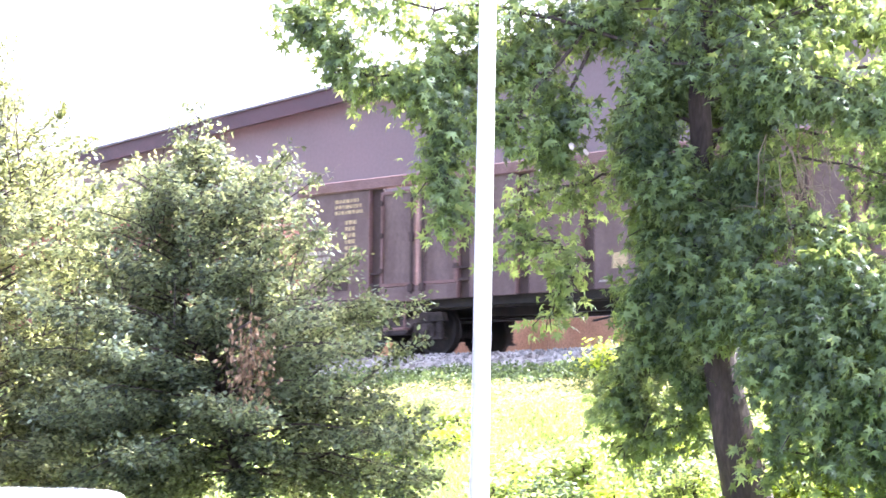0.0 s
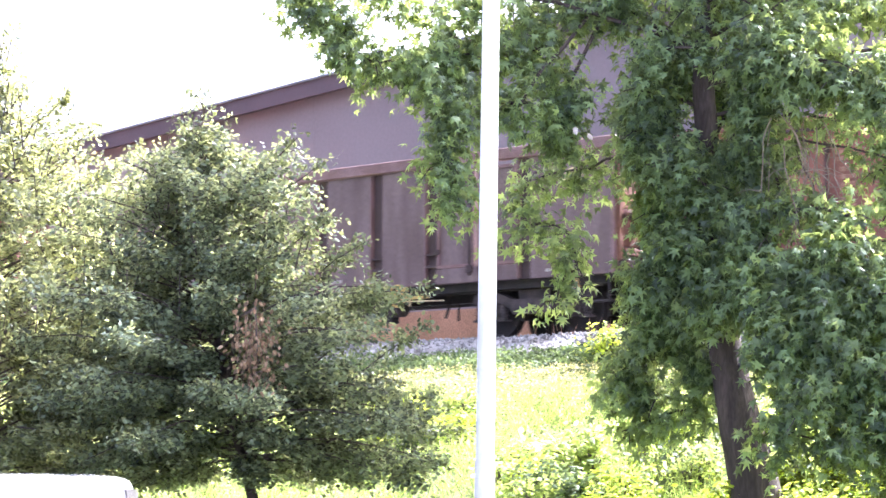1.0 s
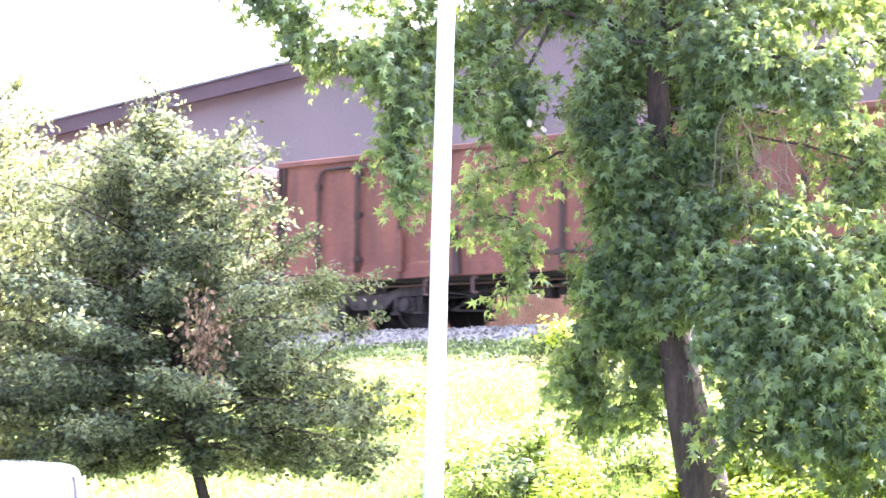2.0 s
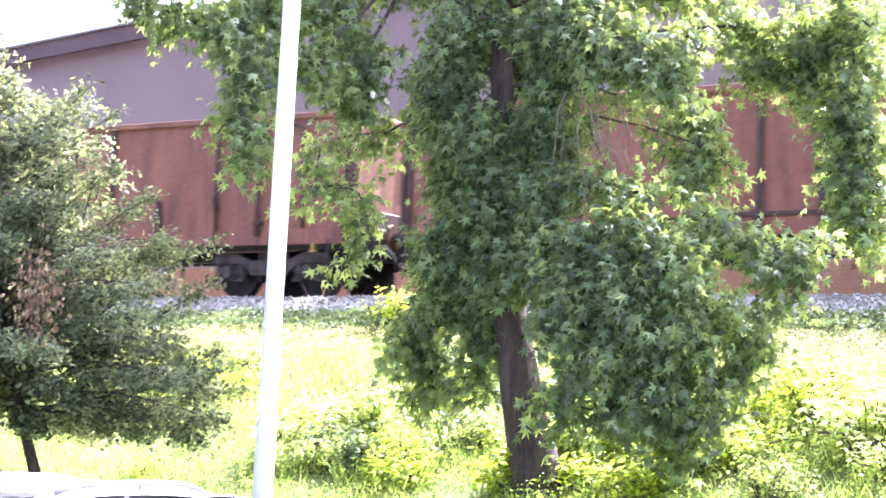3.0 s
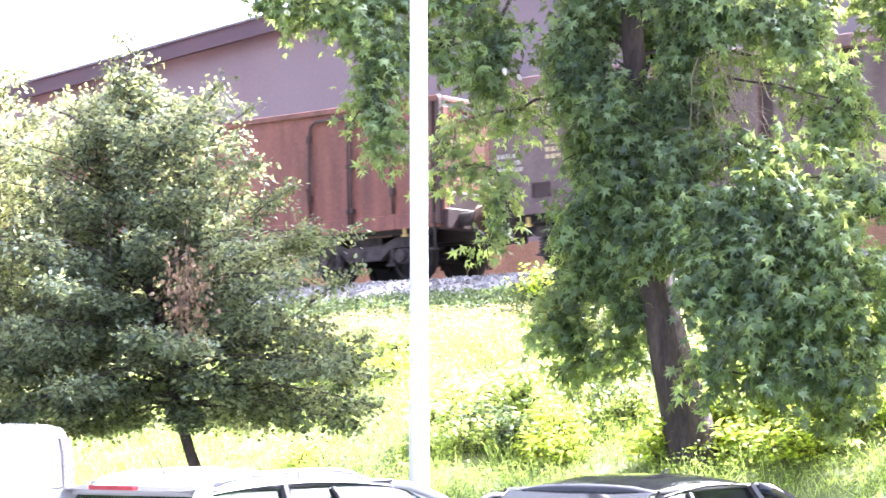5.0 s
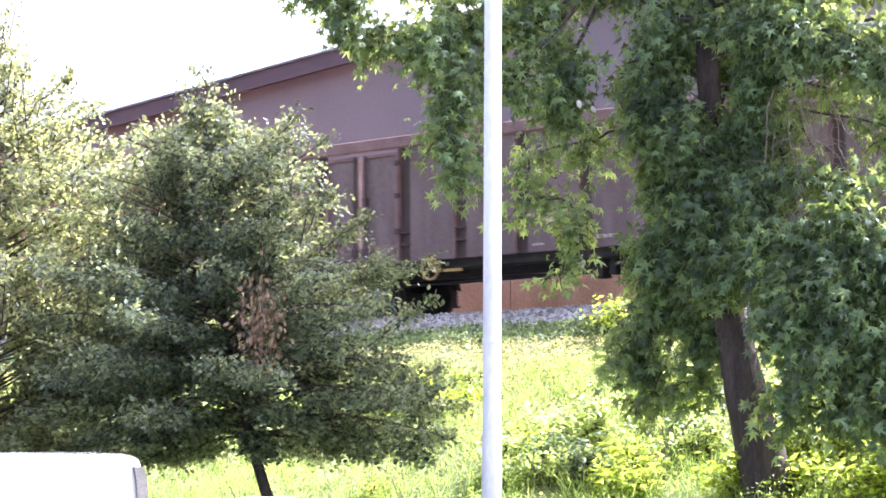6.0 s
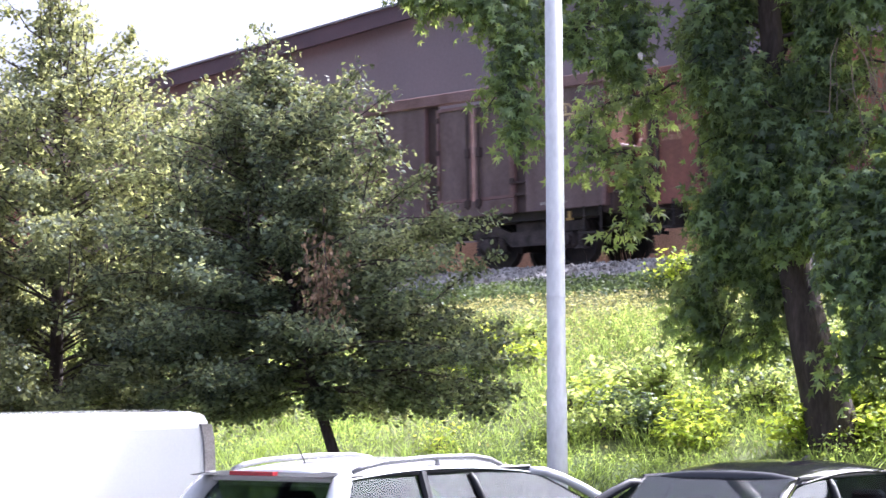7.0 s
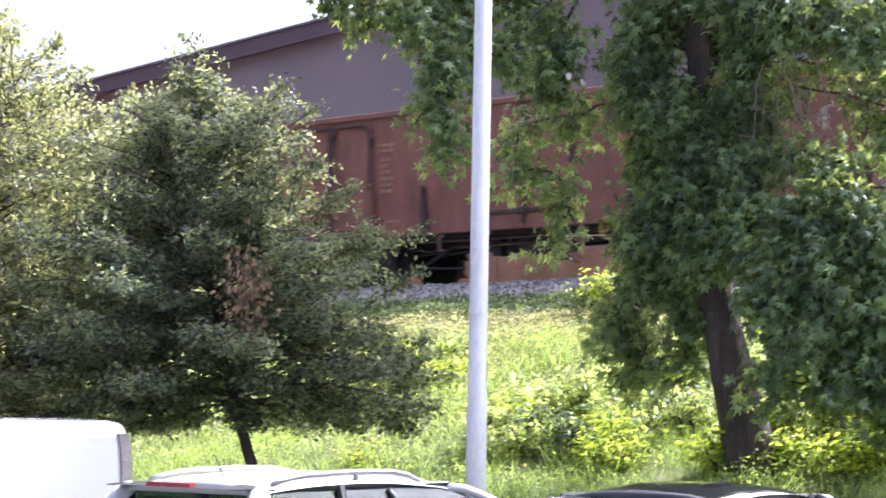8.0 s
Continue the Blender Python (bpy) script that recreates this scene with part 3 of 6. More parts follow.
def end_walls(root, L, top, mat, rib, rng, plain=False):
    for e in (-1, 1):
        x0, x1 = sorted((e * L / 2, e * (L / 2 - 0.06)))
        # grey wagon's wall is dark behind its panels: recess shade put into paint
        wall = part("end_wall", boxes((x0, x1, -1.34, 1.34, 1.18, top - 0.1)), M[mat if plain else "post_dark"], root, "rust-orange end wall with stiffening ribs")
        a, b = sorted((e * L / 2, e * (L / 2 + 0.1)))
        for y in ((-1.3, 1.3) if plain else (-1.3, -0.42, 0.42, 1.3)):
            part("rib", boxes((a, b, y - 0.06, y + 0.06, 1.18, top - 0.12), bevel=0.012), M[rib], wall)
        if plain:
            part("buffer_plank", boxes((a, b, -1.24, 1.24, 1.2, 1.52), bevel=0.02), M["post_dark"], wall)
            part("data_panel", boxes((*sorted((e * L / 2, e * (L / 2 + 0.004))), -0.9, -0.55, 1.75, 1.95)), M["marking_faint"], wall)
            continue
        p0, p1 = sorted((e * L / 2, e * (L / 2 + 0.035)))
        for y0, y1 in ((-1.22, -0.62), (-0.3, 0.3), (0.62, 1.22)):
            for z0, z1 in ((2.08, 2.72), (1.44, 1.9)):
                part("end_panel", boxes((p0, p1, y0, y1, z0, z1), bevel=0.01), M["end_paint"], wall)
        l0, l1 = sorted((e * L / 2, e * (L / 2 + 0.17)))
        for y0, y1 in ((-1.23, -0.5), (-0.34, 0.34), (0.5, 1.23)):
            part("ledge", boxes((l0, l1, y0, y1, 1.98, 2.04), bevel=0.01), M["grey_rim"], wall)
        part("ledge", boxes((a, b, -1.22, 1.22, 1.28, 1.4), bevel=0.01), M["end_paint"], wall)
        bm = bmesh.new()
        x = e * (L / 2 + 0.1)
        tube(bm, [(x, -0.72, 1.25), (x + e * 0.12, -0.72, 1.4), (x + e * 0.14, -0.72, 2.05), (x + e * 0.14, -0.6, 2.16), (x + e * 0.14, -0.48, 2.12)], [0.028] * 5, 8)
        part("brake_standard", bm, M["red_rim"], wall, "bent pink-brown pipe", smooth=True)


def build_grey_wagon(name_rng, wheel_at):
    """The long wagon: 14.6 m body, eight recessed post bays, a heavy top rim, two double doors a side."""
    rng = random.Random(name_rng)
    L, h = 14.6, 7.3
    root = empty("freight_wagon", LINE, "long open freight wagon in faded brown-grey paint with ribbed sides", "wagon", "wagons of the passing train")
    underframe(root, L, (-5.35, 5.35), rng, 1.6, wheel_at)
    posts = [1.86, 3.95, 5.25, 6.62, 7.98, 9.35, 10.65, 12.74]
    for s in posts:
        x = s - h
        # recess shade is put into the post's dark brown paint
        p = part("side_post", boxes((x - 0.13, x + 0.13, -1.33, -1.26, 0.98, 3.12), bevel=0.006), M["post_dark"], root, "recessed side post, its shade in the dark paint")
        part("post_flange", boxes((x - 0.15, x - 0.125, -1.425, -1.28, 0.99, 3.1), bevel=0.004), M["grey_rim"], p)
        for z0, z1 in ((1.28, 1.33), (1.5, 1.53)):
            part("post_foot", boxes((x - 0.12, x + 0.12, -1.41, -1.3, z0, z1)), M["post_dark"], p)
    edges = [0.0] + posts + [L]
    for i, (a, b) in enumerate(zip(edges, edges[1:])):
        x0, x1 = a - h + (0.125 if i else 0.0), b - h - (0.15 if i < 8 else 0.0)
        if i in (1, 7):
            mid = (x0 + x1) / 2
            part("door_sill", boxes((x0, x1, -1.43, -1.33, 0.97, 1.24), bevel=0.012), M["grey_paint"], root)
            for q, (u0, u1) in enumerate(((x0 + 0.02, mid - 0.03), (mid + 0.03, x1 - 0.02))):
                door = part("side_door", boxes((u0, u1, -1.385, -1.33, 1.26, 3.02), bevel=0.01), M["grey_paint"], root)
                part("door_frame", boxes((u0, u0 + 0.05, -1.42, -1.385, 1.26, 3.0), (u1 - 0.05, u1, -1.42, -1.385, 1.26, 3.0), (u0 + 0.05, u1 - 0.05, -1.42, -1.385, 2.95, 3.0), (u0 + 0.05, u1 - 0.05, -1.42, -1.385, 1.26, 1.31)), M["grey_rim"], door)
                bx = u1 - 0.1 if q == 0 else u0 + 0.1
                part("lock_bar", rods(((bx, -1.44, 1.1), (bx, -1.44, 3.0), 0.022), sides=8), M["post_dark"], door)
                for row in ((bx - 0.05, bx + 0.05, -1.47, -1.385, 2.05, 2.22), (bx - 0.06, bx + 0.06, -1.48, -1.4, 1.14, 1.28)):
                    part("lock_bracket", boxes(row, bevel=0.01), M["post_dark"], door)
                for z in (1.55, 2.2, 2.8):
                    hx = u0 - 0.0 if q == 0 else u1
                    part("hinge", boxes((hx - 0.05, hx + 0.05, -1.44, -1.385, z - 0.05, z + 0.05), bevel=0.01), M["post_dark"], door)
        else:
            part("side_panel", boxes((x0, x1, -1.40, -1.34, 0.97, 3.1), bevel=0.008), M["grey_paint"], root)
    part("corner_post", boxes((-h - 0.03, -h + 0.05, -1.41, -1.28, 0.97, 3.1), bevel=0.01), M["grey_rim"], root)
    part("corner_post", boxes((h - 0.05, h + 0.03, -1.41, -1.28, 0.97, 3.1), bevel=0.01), M["grey_rim"], root)
    part("far_side_wall", boxes((-h, h, 1.34, 1.40, 0.97, 3.1)), M["grey_paint"], root)
    part("top_rim", boxes((-h - 0.07, h + 0.07, -1.47, -1.32, 3.08, 3.29), bevel=0.018), M["grey_rim"], root, "pale pinkish top rim")
    part("top_rim", boxes((-h - 0.07, h + 0.07, 1.32, 1.47, 3.08, 3.29), bevel=0.018), M["grey_rim"], root)
    part("top_rim", boxes((-h - 0.09, -h + 0.06, -1.31, 1.31, 3.08, 3.28), bevel=0.018), M["grey_rim"], root)
    part("top_rim", boxes((h - 0.06, h + 0.09, -1.31, 1.31, 3.08, 3.28), bevel=0.018), M["grey_rim"], root)
    end_walls(root, L, 3.2, "end_paint", "end_paint", rng)
    part("cargo_floor", boxes((-h + 0.1, h - 0.1, -1.3, 1.3, 1.18, 1.24)), M["post_dark"], root)
    bm = bmesh.new()
    bars(bm, 0.86 - h, 2.95, 0.7, 0.32, 3, rng)
    bars(bm, 1.12 - h, 2.55, 0.28, 0.72, 6, rng)
    tagged(part("marking", bm, M["marking"], root, "worn cream lettering"), kind="stuff")
    bm = bmesh.new()
    bars(bm, 0.12 - h, 2.02, 0.62, 0.36, 3, rng)
    bars(bm, 6.85 - h, 1.12, 0.3, 0.06, 1, rng), bars(bm, 8.2 - h, 1.18, 0.32, 0.1, 1, rng), bars(bm, 9.0 - h, 1.1, 0.25, 0.06, 1, rng), bars(bm, 13.2 - h, 1.12, 0.5, 0.08, 1, rng)
    tagged(part("marking", bm, M["marking_white"], root, "small white stencil lines"), kind="stuff")
    part("label_holder", boxes((0.84 - h, 1.2 - h, -1.43, -1.40, 1.24, 1.27), (0.84 - h, 1.2 - h, -1.43, -1.40, 1.46, 1.49), (0.84 - h, 0.87 - h, -1.43, -1.40, 1.27, 1.46), (1.17 - h, 1.2 - h, -1.43, -1.40, 1.27, 1.46), (0.87 - h, 1.17 - h, -1.41, -1.40, 1.27, 1.46)), M["post_dark"], root)
    part("label_plate", boxes((7.12 - h, 7.42 - h, -1.408, -1.402, 1.3, 1.56)), M["marking"], root, "pale worn label plate")
    bm = bmesh.new()
    emblem(bm, 13.78 - h, 2.61, 0.21, False)
    part("emblem", bm, M["marking"], root, "round cream emblem")
    x = 2.3 - h
    bm = rods(((x - 0.3, -1.42, 0.95), (x - 0.3, -1.42, 0.5), 0.02), ((x + 0.3, -1.42, 0.95), (x + 0.3, -1.42, 0.5), 0.02), ((x - 0.3, -1.42, 0.72), (x + 0.3, -1.42, 0.72), 0.018), sides=6)
    box(bm, x - 0.33, x + 0.33, -1.47, -1.3, 0.46, 0.5)
    part("ladder_step", bm, M["grey_rim"], root)
    return root


def emblem(bm, x, z, r, solid):
    """A round mark: a disc or ring with plain bars in it."""
    n = 24
    if solid:
        prism(bm, [(x + r * math.cos(k * math.tau / n), z + r * math.sin(k * math.tau / n)) for k in range(n)], -1.406, -1.402)
        return
    for k in range(n):
        a, b = k * math.tau / n, (k + 1) * math.tau / n
        prism(bm, [(x + q * math.cos(t), z + q * math.sin(t)) for q, t in ((r, a), (r, b), (r * 0.86, b), (r * 0.86, a))], -1.408, -1.403)
    box(bm, x - 0.10, x - 0.06, -1.408, -1.403, z - 0.14, z + 0.14)
    box(bm, x + 0.0, x + 0.04, -1.408, -1.403, z + 0.0, z + 0.17)
    box(bm, x - 0.17, x + 0.17, -1.408, -1.403, z - 0.02, z + 0.02)
    prism(bm, [(x + 0.02, z - 0.15), (x + 0.07, z - 0.15), (x + 0.15, z - 0.03), (x + 0.1, z - 0.03)], -1.408, -1.403)


def build_red_wagon(seed, wheel_at):
    """The shorter wagon: 12.9 m body of red oxide, thin posts, framed doors near both ends, short tapered fins."""
    rng = random.Random(seed)
    L, h = 12.9, 6.45
    root = empty("freight_wagon", LINE, "shorter open freight wagon in stained red oxide paint", "wagon", "wagons of the passing train")
    underframe(root, L, (-4.5, 4.5), rng, rng.uniform(-0.6, 0.4), wheel_at)
    # wall in bays, each sheet bulged a little by use
    cuts = [0, 0.97, 1.96, 2.96, 5.42, 6.42, 7.42, 9.94, 10.94, 11.93, 12.9]
    for i, (a, b) in enumerate(zip(cuts, cuts[1:])):
        x0, x1 = a - h + 0.004, b - h - 0.004
        bm = bmesh.new()
        nx, nz = 6, 6
        leaf = i in (1, 2, 7, 8)
        bulge = rng.uniform(0.02, 0.045) if leaf else rng.uniform(0.005, 0.03)
        grid = [[bm.verts.new((x0 + (x1 - x0) * p / nx, -1.385 - bulge * math.sin(math.pi * p / nx) * math.sin(math.pi * (0.1 + 0.8 * q / nz)), 1.16 + 1.94 * q / nz)) for q in range(nz + 1)] for p in range(nx + 1)]
        for p in range(nx):
            for q in range(nz):
                bm.faces.new((grid[p][q], grid[p + 1][q], grid[p + 1][q + 1], grid[p][q + 1]))
        box(bm, x0, x1, -1.38, -1.33, 1.16, 3.1)
        panel = part("side_door" if leaf else "side_panel", bm, M["red_paint"], root)
        if leaf:
            # a rounded dark tube round the leaf, a bar where the leaves meet, a pale handle at the inner post
            inner = i in (2, 7)
            e0, e1 = (x0, x1) if i in (2, 8) else (x1, x0)      # e1: the hinge side, away from the meeting edge
            w = 1 if e1 > e0 else -1
            bm = bmesh.new()
            tube(bm, [(e1 - w * 0.02, -1.43, 1.18), (e1 - w * 0.03, -1.46, 1.7), (e1 - w * 0.03, -1.46, 2.72), (e1 - w * 0.07, -1.46, 2.9), (e1 - w * 0.18, -1.46, 2.98), (e0 + w * 0.06, -1.45, 2.99)], [0.03] * 6, 8)
            part("door_frame", bm, M["post_dark"], panel, smooth=True)
            bm = bmesh.new()
            tube(bm, [(e0 + w * 0.035, -1.45, 1.05), (e0 + w * 0.03, -1.47, 1.6), (e0 + w * 0.04, -1.47, 2.5), (e0 + w * 0.02, -1.45, 3.04)], [0.022] * 4, 8)
            part("lock_bar", bm, M["post_dark"], panel, smooth=True)
            for z in (1.24, 2.05, 2.78):
                part("lock_bracket", boxes((*sorted((e0 + w * 0.0, e0 + w * 0.08)), -1.49, -1.4, z, z + 0.09), bevel=0.01), M["post_dark"], panel)
            for z in (1.5, 2.6):
                part("hinge", boxes((*sorted((e1 - w * 0.06, e1 + w * 0.02)), -1.5, -1.4, z, z + 0.14), bevel=0.01), M["post_dark"], panel)
            if inner:
                bm = bmesh.new()
                prism(bm, [(e1 - w * 0.04, 1.02), (e1 + w * 0.09, 1.02), (e1 + w * 0.07, 1.62), (e1 + w * 0.02, 1.78), (e1 - w * 0.02, 1.62)], -1.52, -1.4)
                part("lock_handle", bm, M["red_rim"], panel, "tapered pale door post foot")
        part("bottom_sill", boxes((x0, x1, -1.41, -1.3, 0.9, 1.16), bevel=0.01), M["red_paint"], root)
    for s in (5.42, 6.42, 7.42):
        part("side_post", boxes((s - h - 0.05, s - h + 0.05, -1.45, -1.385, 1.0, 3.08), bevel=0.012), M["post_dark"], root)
    part("lock_bracket", boxes((6.32 - h, 6.52 - h, -1.5, -1.45, 1.14, 1.26), (5.5 - h, 7.35 - h, -1.44, -1.4, 1.18, 1.24), bevel=0.01), M["post_dark"], root)
    for s in (4.2, 8.62):
        bm = bmesh.new()
        prism(bm, [(s - h - 0.04, 0.92), (s - h + 0.12, 0.92), (s - h + 0.03, 1.72), (s - h - 0.02, 1.78)], -1.5, -1.39)
        part("fin", bm, M["post_dark"], root, "short tapered stiffening fin")
    for s in (3.5, 4.55, 5.6, 7.6, 8.5, 9.4):
        x = s - h
        part("sill_bracket", boxes((x - 0.05, x + 0.05, -1.36, -1.32, 0.84, 0.9), (x - 0.05, x - 0.01, -1.38, -1.34, 0.62, 0.86), (x - 0.05, x + 0.06, -1.38, -1.34, 0.58, 0.62), bevel=0.006), M["grey_rim"], root, "bent pale sill bracket")
    part("brake_pipe", rods(((-h + 1.2, -1.2, 0.8), (-1.0, -1.2, 0.77), 0.022), ((-1.0, -1.2, 0.77), (h - 1.2, -1.2, 0.82), 0.022), ((-1.8, -1.0, 0.68), (1.6, -1.0, 0.7), 0.03), sides=6), M["rail"], root, "rusty brake pipe along the sill")
    part("brake_strut", rods(((0.1, -1.0, 0.78), (0.75, -0.9, 0.3), 0.028), sides=6), M["steel_dark"], root)
    part("brake_strut", rods(((0.35, -1.1, 0.82), (0.9, -1.0, 0.36), 0.03), sides=6), M["grey_rim"], root, "pale slanting brake strut")
    part("brake_lever", rods(((-1.9, -0.95, 0.72), (-2.7, -0.9, 0.34), 0.028), ((-2.7, -0.9, 0.34), (-1.7, -0.9, 0.3), 0.022), ((-3.0, -1.0, 0.7), (-2.2, -0.95, 0.58), 0.022), sides=6), M["steel_dark"], root)
    for e in (-1, 1):
        part("corner_post", boxes(*[(*sorted((e * h - e * a, e * h - e * b)), -1.45, -1.3, 0.95, 3.16) for a, b in ((-0.06, 0.02), (0.08, 0.14))], (*sorted((e * h - e * 0.02, e * h - e * 0.08)), -1.38, -1.3, 0.95, 3.16), bevel=0.008), M["post_dark"], root)
        bm = bmesh.new()
        x = e * (h + 0.09)
        tube(bm, [(x, -1.43, 1.35), (x + e * 0.06, -1.46, 1.38), (x + e * 0.06, -1.46, 2.25), (x, -1.43, 2.28)], [0.014] * 4, 6)
        part("grab_rail", bm, M["red_rim"], root)
    part("far_side_wall", boxes((-h, h, 1.33, 1.40, 0.95, 3.1)), M["red_paint"], root)
    for y0, y1 in ((-1.46, -1.33), (1.33, 1.46)):
        part("top_rim", boxes((-h - 0.05, h + 0.05, y0, y1, 3.09, 3.2), bevel=0.015), M["red_rim"], root)
    for x0, x1 in ((-h - 0.07, -h + 0.05), (h - 0.05, h + 0.07)):
        part("top_rim", boxes((x0, x1, -1.32, 1.32, 3.09, 3.19), bevel=0.015), M["red_rim"], root)
    end_walls(root, L, 3.12, "end_paint", "red_rim", rng, True)
    part("cargo_floor", boxes((-h + 0.1, h - 0.1, -1.3, 1.3, 1.18, 1.24)), M["post_dark"], root)
    bm = bmesh.new()
    bars(bm, 3.05 - h, 2.62, 0.5, 0.2, 2, rng), bars(bm, 3.15 - h, 2.36, 0.25, 0.7, 6, rng), bars(bm, 0.2 - h, 2.2, 0.5, 0.3, 2, rng), bars(bm, 3.2 - h, 1.2, 0.4, 0.12, 2, rng)
    tagged(part("marking", bm, M["marking_faint"], root, "worn pale lettering"), kind="stuff")
    bm = bmesh.new()
    emblem(bm, 12.3 - h, 2.3, 0.2, False)
    part("emblem", bm, M["marking_white"], root, "round white emblem")
    bm = bmesh.new()
    bars(bm, 12.24 - h, 1.98, 0.12, 0.1, 1, rng)
    tagged(part("marking", bm, M["marking_white"], root), kind="stuff")
    return root


WHEELS, WAGONS = [], []
WAGONS.append((build_grey_wagon(1, 2.6), -11.05 - 7.3))
WAGONS.append((build_red_wagon(2, 2.2), 2.93 - 6.45))
WAGONS.append((build_red_wagon(3, 2.53), 16.95 - 6.45))
WAGONS.append((build_grey_wagon(4, -2.7), 32.70 - 7.3))
WAGONS.append((build_red_wagon(5, 1.8), 46.62 - 6.45))
WAGONS.append((build_red_wagon(6, -1.9), 60.78 - 6.45))
WAGONS.append((build_red_wagon(7, 2.0), -11.11 - 15.74 - 6.45))


# ---- plants ----
def lobed_leaf():
    """A palmate leaf: five narrow pointed lobes with notches between them, folded along the midrib and drooping at the tips."""
    tips = [(0.0, 1.0, -0.14), (0.55, 0.66, -0.14), (0.52, 0.06, -0.12)]
    notches = [(0.13, 0.46, 0.03), (0.20, 0.22, 0.03), (0.10, -0.02, 0.0)]
    right = [p for pair in zip(tips, notches) for p in pair]
    left = [(-x, y, z) for x, y, z in right[1:]]
    return np.array([(0, 0.1, 0.0), (0, 0.4, 0.05)] + right + left)


LOBED = lobed_leaf()     # foot, middle, then tip and notches down the right side, then down the left
LOBED_F = [(1, 3, 2), (1, 5, 4, 3), (0, 7, 6, 5, 1), (1, 2, 8), (1, 8, 9, 10), (0, 1, 10, 11, 12)]
OVAL = np.array([(0, 0, 0), (0, 0.5, 0.02), (0, 1.0, -0.08), (0.3, 0.25, -0.05), (0.27, 0.68, -0.08), (-0.3, 0.25, -0.05), (-0.27, 0.68, -0.08)])
OVAL_F = [(0, 3, 4, 2, 1), (0, 1, 2, 6, 5)]
SMALL = np.array([(0, 0, 0), (0.3, 0.28, -0.05), (0.24, 0.72, -0.08), (0, 1.0, -0.06), (-0.24, 0.72, -0.08), (-0.3, 0.28, -0.05)])
SMALL_F = [(0, 1, 2, 3), (0, 3, 4, 5)]
DIAMOND = np.array([(0, 0, 0), (0.3, 0.45, -0.06), (0, 1.0, -0.05), (-0.3, 0.45, -0.06)])
DIAMOND_F = [(0, 1, 2), (0, 2, 3)]
BLADE = np.array([(-0.02, 0, 0), (0.02, 0, 0), (0.015, 0.55, 0.06), (-0.015, 0.55, 0.06), (0, 1.0, 0.22)])
BLADE_F = [(0, 1, 2, 3), (3, 2, 4)]


def scatter(name, pos, tip, nor, size, shape, faces, mat, parent=None, label=""):
    """Many leaves as one mesh: at pos, pointing along tip, facing nor."""
    pos, tip, nor = (np.asarray(a, float) for a in (pos, tip, nor))
    tip = tip / np.linalg.norm(tip, axis=1)[:, None]
    side = np.cross(tip, nor)
    side /= np.linalg.norm(side, axis=1)[:, None] + 1e-9
    up = np.cross(side, tip)
    size = np.asarray(size, float)[:, None, None]
    v = pos[:, None] + size * (shape[None, :, :1] * side[:, None] + shape[None, :, 1:2] * tip[:, None] + shape[None, :, 2:] * up[:, None])
    n, k = len(pos), len(shape)
    allf = []
    for f in faces:
        allf += (np.array(f)[None] + k * np.arange(n)[:, None]).tolist()
    ob = new(name, raw_mesh(name, v.reshape(-1, 3), allf, mat))
    ob.parent = parent
    return tagged(ob, label)


def clump_leaves(rng, c, r, n, droop=0.75):
    """Leaves in small sprays round the outside of an uneven clump, with pendent strands below it."""
    stretch = rng.uniform(0.6, 1.12, 3)
    sprays = max(3, n // 8)
    d = rng.normal(size=(sprays, 3))
    d /= np.linalg.norm(d, axis=1)[:, None]
    s = np.asarray(c) + d * r * rng.uniform(0.2, 1.15, (sprays, 1)) ** 0.7 * stretch
    who = rng.integers(0, sprays, n)
    p = s[who] + rng.normal(scale=0.075, size=(n, 3)) * np.array([1, 1, 1.3])
    out = d[who] * np.array([1, 1, 0.3])
    P, O = [p], [out]
    for _ in range(int(3 + 20 * r)):
        a = rng.uniform(0, math.tau)
        q = rng.uniform(0.3, 1.1)
        top = np.asarray(c) + np.array((math.cos(a) * r * q * stretch[0], math.sin(a) * r * q * stretch[1], rng.uniform(-0.6, 0.3) * r))
        long = rng.uniform(0.15, 0.65) * (0.12 + r)
        m = int(long / 0.036)
        t = np.linspace(0, 1, m)[:, None]
        side = np.array((math.cos(a), math.sin(a), 0.0))
        P.append(top + side * 0.12 * np.sin(t * 1.6) - np.array((0, 0, long)) * t + rng.normal(scale=0.04, size=(m, 3)))
        O.append(np.repeat(side[None], m, 0))
    p, out = np.concatenate(P), np.concatenate(O)
    n = len(p)
    tip = out * 0.6 + rng.normal(scale=0.5, size=(n, 3)) - np.array([0, 0, droop])
    nor = out * 0.6 + rng.normal(scale=0.5, size=(n, 3)) + np.array([0, 0, 0.6])
    return p, tip, nor


def bent(a, b, sag, rng, n=6):
    a, b = Vector(a), Vector(b)
    return [a.lerp(b, t / n) + Vector((rng.uniform(-0.04, 0.04), rng.uniform(-0.04, 0.04), sag * math.sin(math.pi * t / n) + rng.uniform(-0.03, 0.03))) for t in range(n + 1)]


